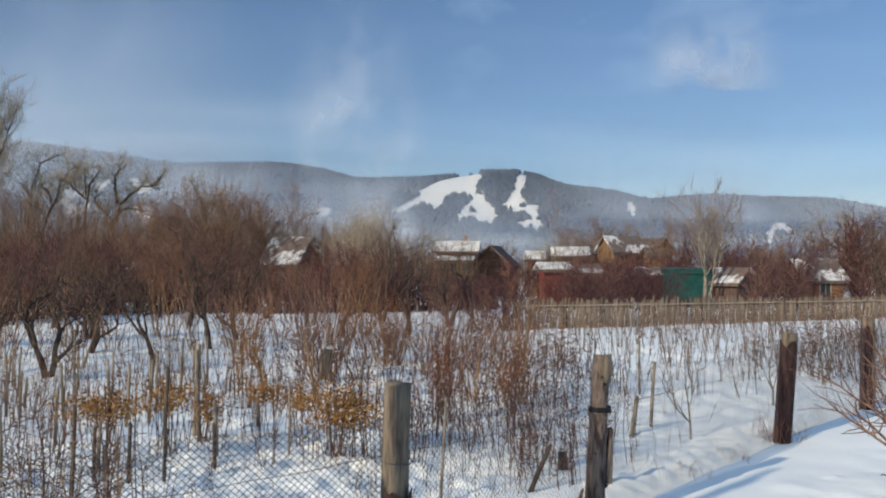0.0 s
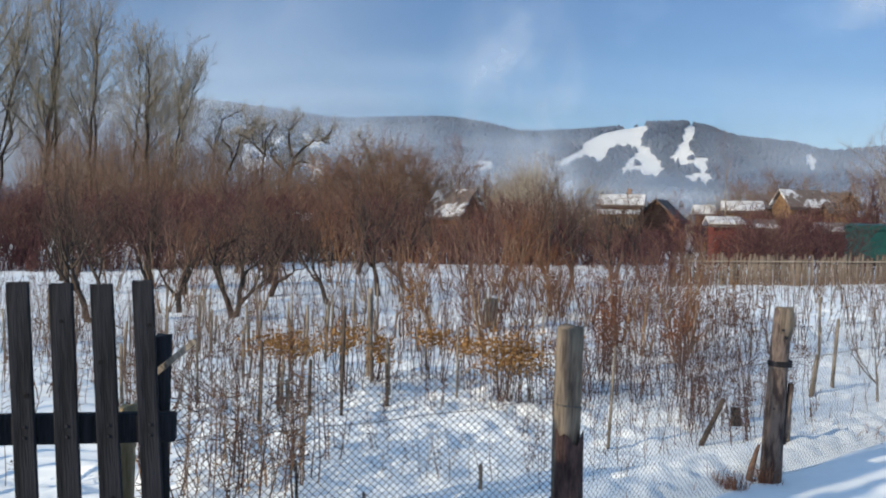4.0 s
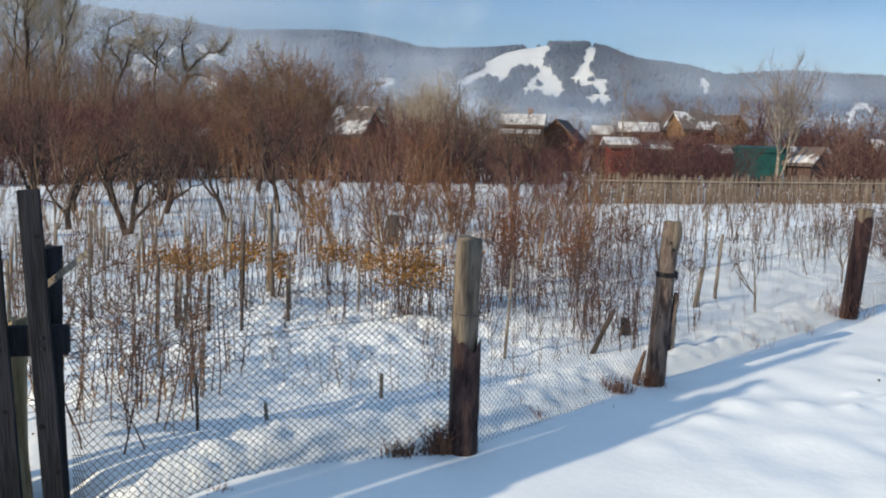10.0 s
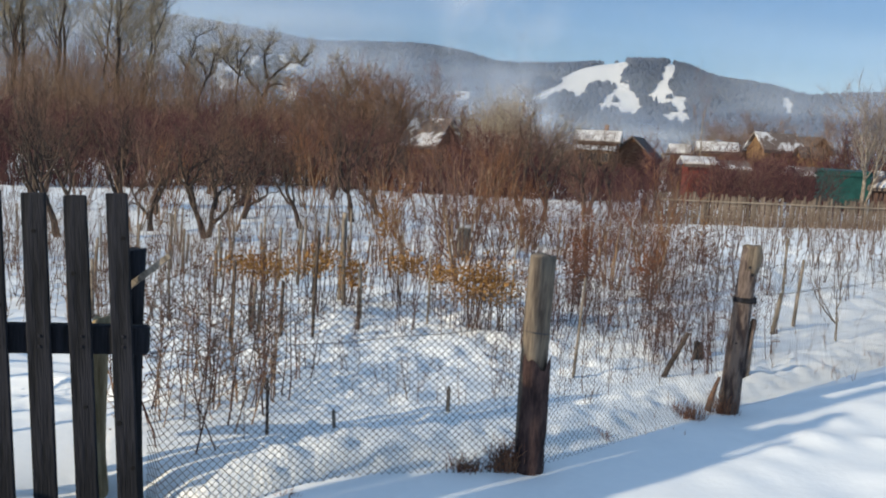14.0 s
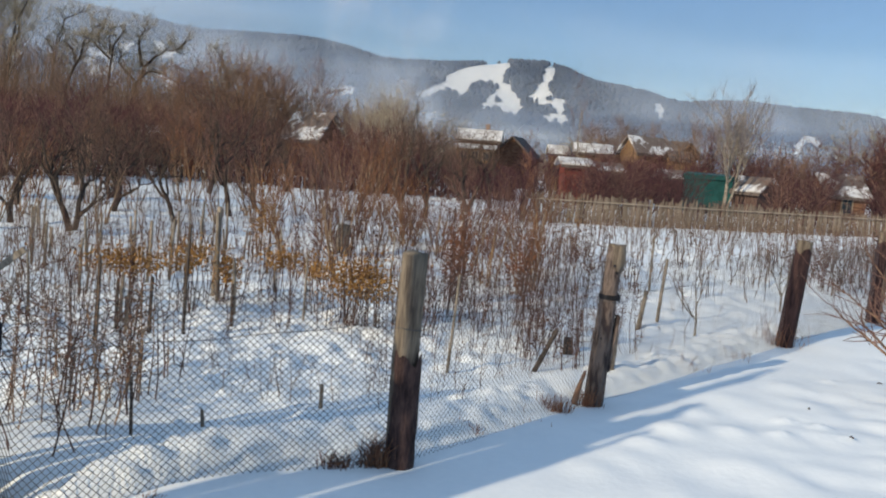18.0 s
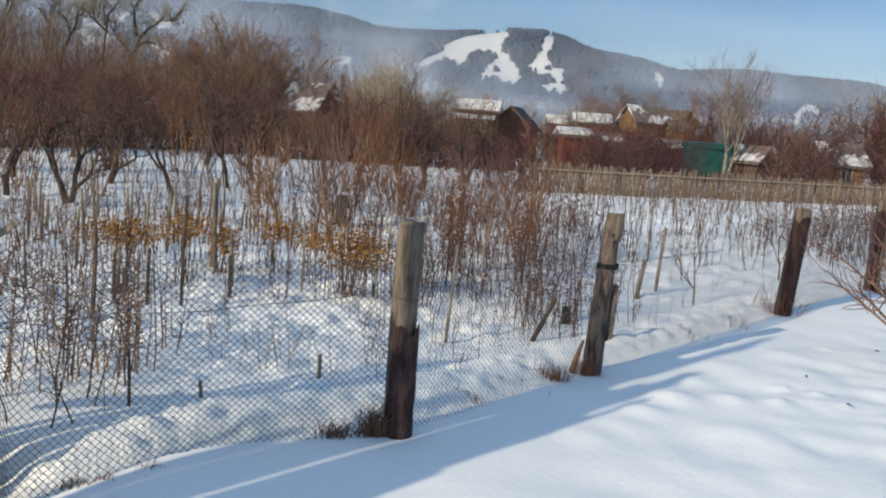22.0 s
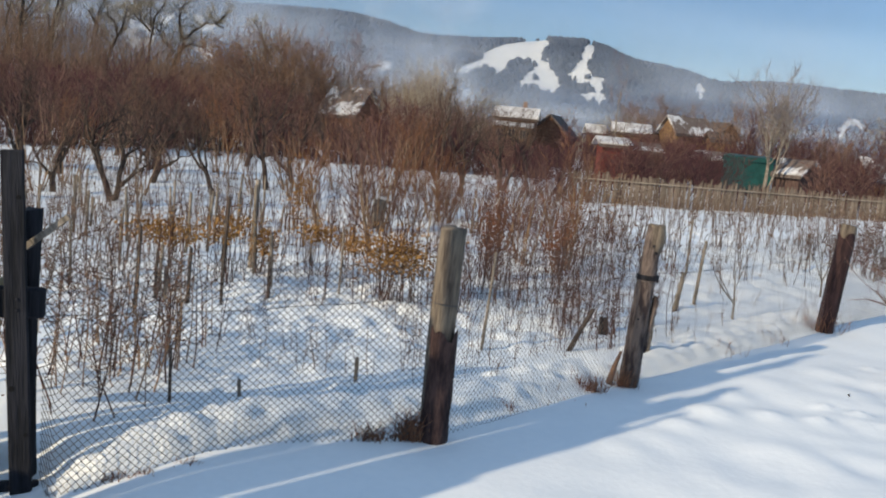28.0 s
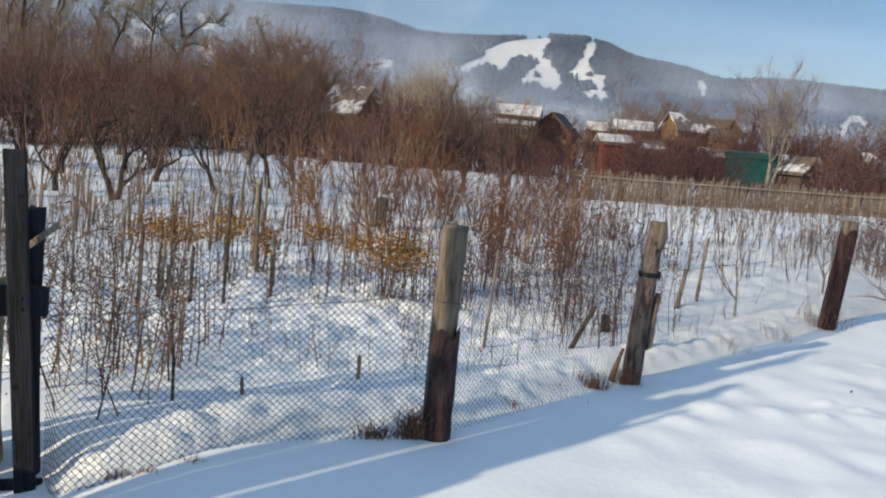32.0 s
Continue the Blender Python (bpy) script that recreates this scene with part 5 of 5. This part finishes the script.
def willow_brush(n, seed):
    """Fans of thin upright stems."""
    rnd = random.Random(seed)
    segs = []
    for _ in range(n):
        y = rnd.uniform(56, 92)
        x = rnd.uniform(-0.66, 0.05) * y
        tall = float(np.interp(x / y, (-0.6, -0.35, -0.22, -0.09, 0.0, 0.06), (12.0, 9.0, 7.6, 6.6, 5.4, 4.0))) * rnd.uniform(0.5, 1.0) * y / 68
        for _ in range(9):
            p = Vector((x + rnd.gauss(0, 0.3), y + rnd.gauss(0, 0.3), -0.2))
            d = Vector((rnd.gauss(0, 0.16), rnd.gauss(0, 0.12), 1))
            q = p + d * tall * 0.5 * rnd.uniform(0.7, 1)
            e = q + (d + Vector((rnd.gauss(0, 0.16), rnd.gauss(0, 0.1), 0))) * tall * 0.45
            segs += [(*p, 0.022, *q, 0.016), (*q, 0.016, *e, 0.007)]
            for _ in range(5):
                m = p.lerp(e, rnd.uniform(0.3, 0.95))
                segs.append((*m, 0.01, *(m + Vector((rnd.gauss(0, 0.35), rnd.gauss(0, 0.3), rnd.uniform(0.3, 0.9))) * tall * 0.18), 0.006))
    return sticks("willow_brush", segs, TWIG_STRAW, 3)


thing("willow_brush", (0, 0, 0), "tan leafless willow brush behind the orchard", "brush", kind="stuff", data=willow_brush(560, 23))

# ---- village ----
def window(house, x, y, z, w, h, frame_mat):
    ob = part("window", done("window", box(w, 0.05, h), GLASS_DARK), house)
    ob.matrix_local = pose(x, y, z)
    bm = bmesh.new()
    for at, size in (((0, 0, h / 2), (w + 0.1, 0.08, 0.07)), ((0, 0, -h / 2), (w + 0.1, 0.08, 0.07)), ((-w / 2, 0, 0), (0.07, 0.08, h)), ((w / 2, 0, 0), (0.07, 0.08, h)), ((0, 0, 0), (0.04, 0.07, h))):
        box(*size, at, bm=bm)
    part("frame", done("frame", bm, frame_mat), ob)


def house(name, x, y, w, d, wall_h, rise, turn, wall_mat, roof_mat, label, windows=2, chimney=False, z0=0.0, eave=0.3):
    """Walls with two gables, ridge along the local x axis."""
    ob = thing(name, (x, y, z0), label, "house" if "house" in name else "shed", turn=turn)
    a, b = w / 2, d / 2
    verts = [(-a, -b, -0.2), (a, -b, -0.2), (a, b, -0.2), (-a, b, -0.2), (-a, -b, wall_h), (a, -b, wall_h), (a, b, wall_h), (-a, b, wall_h), (-a, 0, wall_h + rise), (a, 0, wall_h + rise)]
    faces = [(0, 1, 5, 4), (2, 3, 7, 6), (1, 2, 6, 9, 5), (3, 0, 4, 8, 7)]
    part("wall", mesh_from("wall", verts, faces, wall_mat), ob)
    slope = math.hypot(b, rise)
    tilt = math.degrees(math.atan2(rise, b))
    for sgn in (-1, 1):
        r = part("roof", done("roof", box(w + 2 * eave, slope + eave, 0.14, bevel=0.03), roof_mat), ob)
        shift = (eave) / 2
        r.matrix_local = pose(0, sgn * (b / 2 + shift * b / slope), wall_h + rise / 2 - shift * rise / slope + 0.09, -sgn * tilt, 0, 0)
        e = part("eave_board", done("eave_board", box(w + 2 * eave, 0.04, 0.16), roof_mat if roof_mat == wall_mat else ROOF_DARK), ob)
        e.matrix_local = pose(0, sgn * (b + eave * b / slope + 0.02), wall_h - eave * rise / slope)
    if chimney:
        c = part("chimney", done("chimney", box(0.32, 0.32, 0.75, bevel=0.02), BRICK), ob)
        c.matrix_local = pose(w * 0.18, d * 0.08, wall_h + rise + 0.2)
    for k in range(windows):
        window(ob, -a + w * (k + 0.5) / windows, -b - 0.02, wall_h * 0.55, 0.7, 0.9, PICKET_WOOD)
    return ob


h = house("dacha_house", 4.75, 66.5, 2.9, 2.2, 3.5, 0.65, -10, LOG_BROWN, ROOF_SNOW, "brown log house with snow-covered gable roof", 2, True)
pr = part("porch_roof", done("porch_roof", box(3.1, 1.1, 0.14, bevel=0.03), ROOF_SNOW), h, "snow-covered lean-to porch roof")
pr.matrix_local = pose(-0.1, -1.6, 2.93, 14, 0, 0)
pw = part("porch_wall", done("porch_wall", box(2.9, 0.08, 2.7, (0, 0, 1.35)), LOG_OCHRE), h, "ochre boarded porch wall")
pw.matrix_local = pose(-0.1, -1.95, 0)
for k in range(3):
    window(h, -0.95 + 0.85 * k, -2.02, 2.25, 0.5, 0.6, PICKET_WOOD)
house("dacha_house", 7.9, 69, 3.0, 3.2, 2.4, 1.5, 70, LOG_BROWN, ROOF_DARK, "dark brown house with steep bare gable", 1, False)
house("dacha_house", -6.7, 56, 2.5, 3.2, 2.35, 1.6, -26, LOG_BROWN, PATCHY_ROOF, "brown wooden house with patchy snow roof", 1)
house("dacha_house", 13.4, 66, 2.4, 2.0, 3.2, 0.55, -8, LOG_OCHRE, ROOF_SNOW, "ochre house with thin snow on its low roof", 2)
house("garden_shed", 10.85, 67, 1.0, 1.6, 2.95, 0.5, 0, LOG_OCHRE, ROOF_SNOW, "narrow ochre shed with a snowy roof", 1, False)
house("dacha_house", 17.4, 65.5, 3.2, 2.1, 3.5, 1.1, 24, LOG_OCHRE, PATCHY_ROOF, "ochre plank house with broad partly snowy roof", 2)
house("dacha_house", 19.5, 64, 1.3, 1.5, 3.2, 0.45, 0, LOG_OCHRE, ROOF_DARK, "small ochre boarded house with dark roof", 1, False)
house("dacha_house", 21.0, 69, 1.8, 2.2, 3.6, 1.0, -60, LOG_BROWN, ROOF_DARK, "brown house with dark gable roof behind brush", 1, False)
house("red_shed", 8.42, 46.0, 1.2, 1.8, 2.0, 0.26, 0, RED_PAINT, ROOF_SNOW, "red painted garden shed with snow on the roof", 0, False)
house("garden_shed", 9.95, 46.3, 1.6, 1.8, 1.84, 0.3, 0, DARK_BOARD, PATCHY_ROOF, "brown garden shed beside the red shed, snowy roof", 0, False)
house("green_shed", 15.9, 46.5, 2.1, 1.8, 1.9, 0.1, 0, GREEN_PAINT, GREEN_PAINT, "green painted metal shed behind the picket fence", 0, False, eave=0.06)
house("garden_shed", 16.4, 54, 2.0, 2.0, 1.75, 0.36, 0, DARK_BOARD, PATCHY_ROOF, "brown shed with melting snow on its roof", 0, False)
house("garden_shed", 18.15, 45.5, 1.6, 1.6, 1.42, 0.62, -58, DARK_BOARD, PATCHY_ROOF, "small dark hut with snow on its gable roof", 0, False)
house("dacha_house", 26.3, 53, 2.5, 2.6, 1.55, 1.15, 4, LOG_BROWN, PATCHY_ROOF, "low brown house with a wide snow-covered roof", 1, False)
house("garden_shed", 30.9, 52, 1.3, 1.6, 1.6, 0.5, 0, DARK_BOARD, ROOF_SNOW, "small shed with a white roof", 0, False)
house("garden_shed", -15.6, 52, 2.0, 2.0, 1.85, 0.35, 0, DARK_BOARD, ROOF_SNOW, "low dark shed behind the orchard bushes", 0, False)
house("garden_shed", -1.5, 66, 3.6, 2.4, 2.6, 0.5, 0, DARK_BOARD, ROOF_SNOW, "low shed with snowy roof behind the bushes", 0, False)

# ---- picket fence beyond the garden ----
pk_rnd = random.Random(77)
pickets = thing("picket_fence", (0, 0, 0), "long grey fence of uneven wooden pickets in snow", "fence")
picket_data = [done("picket", box(0.046 + 0.009 * k, 0.022, 1.25, (0, 0, 0.28)), PICKET_WOOD) for k in range(3)]
count = 0
for (ax, ay), (bx, by) in zip(PICKETS, PICKETS[1:]):
    size = math.dist((ax, ay), (bx, by))
    turn = math.degrees(math.atan2(by - ay, bx - ax))
    for i in range(int(size / 0.09)):
        f = (i + pk_rnd.uniform(0.2, 0.8)) * 0.09 / size
        if pk_rnd.random() < 0.05:
            continue
        ob = part("picket", picket_data[pk_rnd.randrange(3)], pickets)
        ob.matrix_local = pose(ax + (bx - ax) * f, ay + (by - ay) * f, pk_rnd.gauss(0, 0.06), 0, pk_rnd.gauss(0, 1.5), turn)
    for z in (0.25, 0.74):
        r = part("rail", done("rail", box(size, 0.04, 0.036), RAIL_WOOD), pickets)
        r.matrix_local = pose((ax + bx) / 2, (ay + by) / 2 + (0.035 if z < 0.5 else -0.035), z, 0, 0, turn)
    for i in range(int(size / 2.3) + 1):
        f = i * 2.3 / size
        p = part("post", log_mesh("post", 0.06, 0.055, 1.08, DARK_POST, pk_rnd, sides=8, rings=3), pickets)
        p.matrix_local = pose(ax + (bx - ax) * f, ay + (by - ay) * f + 0.1, -0.25)


# ---- smoke from the chimneys and painted haze, drifting before the hills ----
def smoke_material(name, most, low, high, scale):
    """Pale bluish smoke and haze put into a sheet's colour, thinning out to nothing towards the edges of its sheet."""
    m = bpy.data.materials.new(name)
    m.use_nodes = True
    n, l = m.node_tree.nodes, m.node_tree.links
    n.clear()
    out, mix, clear, white = n.new("ShaderNodeOutputMaterial"), n.new("ShaderNodeMixShader"), n.new("ShaderNodeBsdfTransparent"), n.new("ShaderNodeBsdfDiffuse")
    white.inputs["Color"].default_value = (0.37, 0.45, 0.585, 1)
    co, noi, ramp, uv = n.new("ShaderNodeTexCoord"), n.new("ShaderNodeTexNoise"), n.new("ShaderNodeMapRange"), n.new("ShaderNodeUVMap")
    noi.inputs["Scale"].default_value, noi.inputs["Detail"].default_value, noi.inputs["Roughness"].default_value = scale, 5.0, 0.55
    l.new(co.outputs["Object"], noi.inputs["Vector"])
    ramp.inputs["From Min"].default_value, ramp.inputs["From Max"].default_value = low, high
    ramp.inputs["To Max"].default_value = most
    ramp.interpolation_type = "SMOOTHSTEP"
    l.new(noi.outputs["Fac"], ramp.inputs["Value"])
    sep = n.new("ShaderNodeSeparateXYZ")
    l.new(uv.outputs["UV"], sep.inputs["Vector"])
    last = ramp.outputs["Result"]
    for k, (a, b) in (("X", (0.0, 0.35)), ("X", (1.0, 0.65)), ("Y", (1.0, 0.35)), ("Y", (0.0, 0.06))):
        edge, mul = n.new("ShaderNodeMapRange"), n.new("ShaderNodeMath")
        edge.interpolation_type = "SMOOTHSTEP"
        edge.inputs["From Min"].default_value, edge.inputs["From Max"].default_value = a, b
        mul.operation = "MULTIPLY"
        l.new(sep.outputs[k], edge.inputs["Value"])
        l.new(last, mul.inputs[0])
        l.new(edge.outputs["Result"], mul.inputs[1])
        last = mul.outputs["Value"]
    l.new(last, mix.inputs["Fac"])
    l.new(clear.outputs["BSDF"], mix.inputs[1])
    l.new(white.outputs["BSDF"], mix.inputs[2])
    l.new(mix.outputs["Shader"], out.inputs["Surface"])
    return m


def smoke(name, label, x0, x1, y, z0, z1, drift, mat, n=20):
    """A billowing upright sheet of smoke."""
    verts, faces, uvs = [], [], []
    for j in range(n + 1):
        for i in range(n + 1):
            u, v = i / n, j / n
            x = x0 + (x1 - x0) * u + drift * v * v
            verts.append((x, y + 0.06 * (x1 - x0) * noise.noise(Vector((u * 4, v * 4, y))), z0 + (z1 - z0) * v))
            uvs.append((u, v))
    for j in range(n):
        for i in range(n):
            a = j * (n + 1) + i
            faces.append((a, a + 1, a + n + 2, a + n + 1))
    me = mesh_from(name, verts, faces, mat, True)
    layer = me.uv_layers.new(name="UVMap")
    for loop in me.loops:
        layer.data[loop.index].uv = uvs[loop.vertex_index]
    ob = thing(name, (0, 0, 0), label, "smoke", "chimney smoke", "stuff", data=me)
    ob.visible_shadow = False
    return ob


# HAZE and LOW_SMOKE sheets also paint the haze of distance over the hills
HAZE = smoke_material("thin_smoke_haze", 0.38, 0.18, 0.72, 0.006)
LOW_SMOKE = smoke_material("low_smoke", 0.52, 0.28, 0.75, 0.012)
PLUME = smoke_material("chimney_smoke", 0.62, 0.36, 0.72, 0.03)
smoke("smoke_haze", "sheet of thin whitish smoke and painted haze before the hills", -900, 1000, 620, -20, 190, 0, HAZE, 30)
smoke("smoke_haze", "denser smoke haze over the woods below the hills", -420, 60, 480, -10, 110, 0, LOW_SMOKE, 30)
smoke("smoke_plume", "pale column of chimney smoke rising over the hills", -62, 14, 400, 0, 150, 12, PLUME)
smoke("smoke_plume", "low chimney smoke drifting below the white clearing", -22, 44, 360, 0, 42, 0, PLUME)
smoke("smoke_haze", "bluish smoke and painted haze along the foot of the hills", -260, 720, 560, -10, 92, 0, LOW_SMOKE, 30)
smoke("smoke_haze", "high sheet of painted haze and thin smoke over the tall trees", -620, -20, 520, 40, 340, 0, HAZE, 30)
CLOUD = smoke_material("small_cloud", 0.62, 0.3, 0.72, 0.0055)
smoke("small_cloud", "small white puffy cloud above the hills", 720, 1230, 2600, 570, 880, 40, CLOUD)
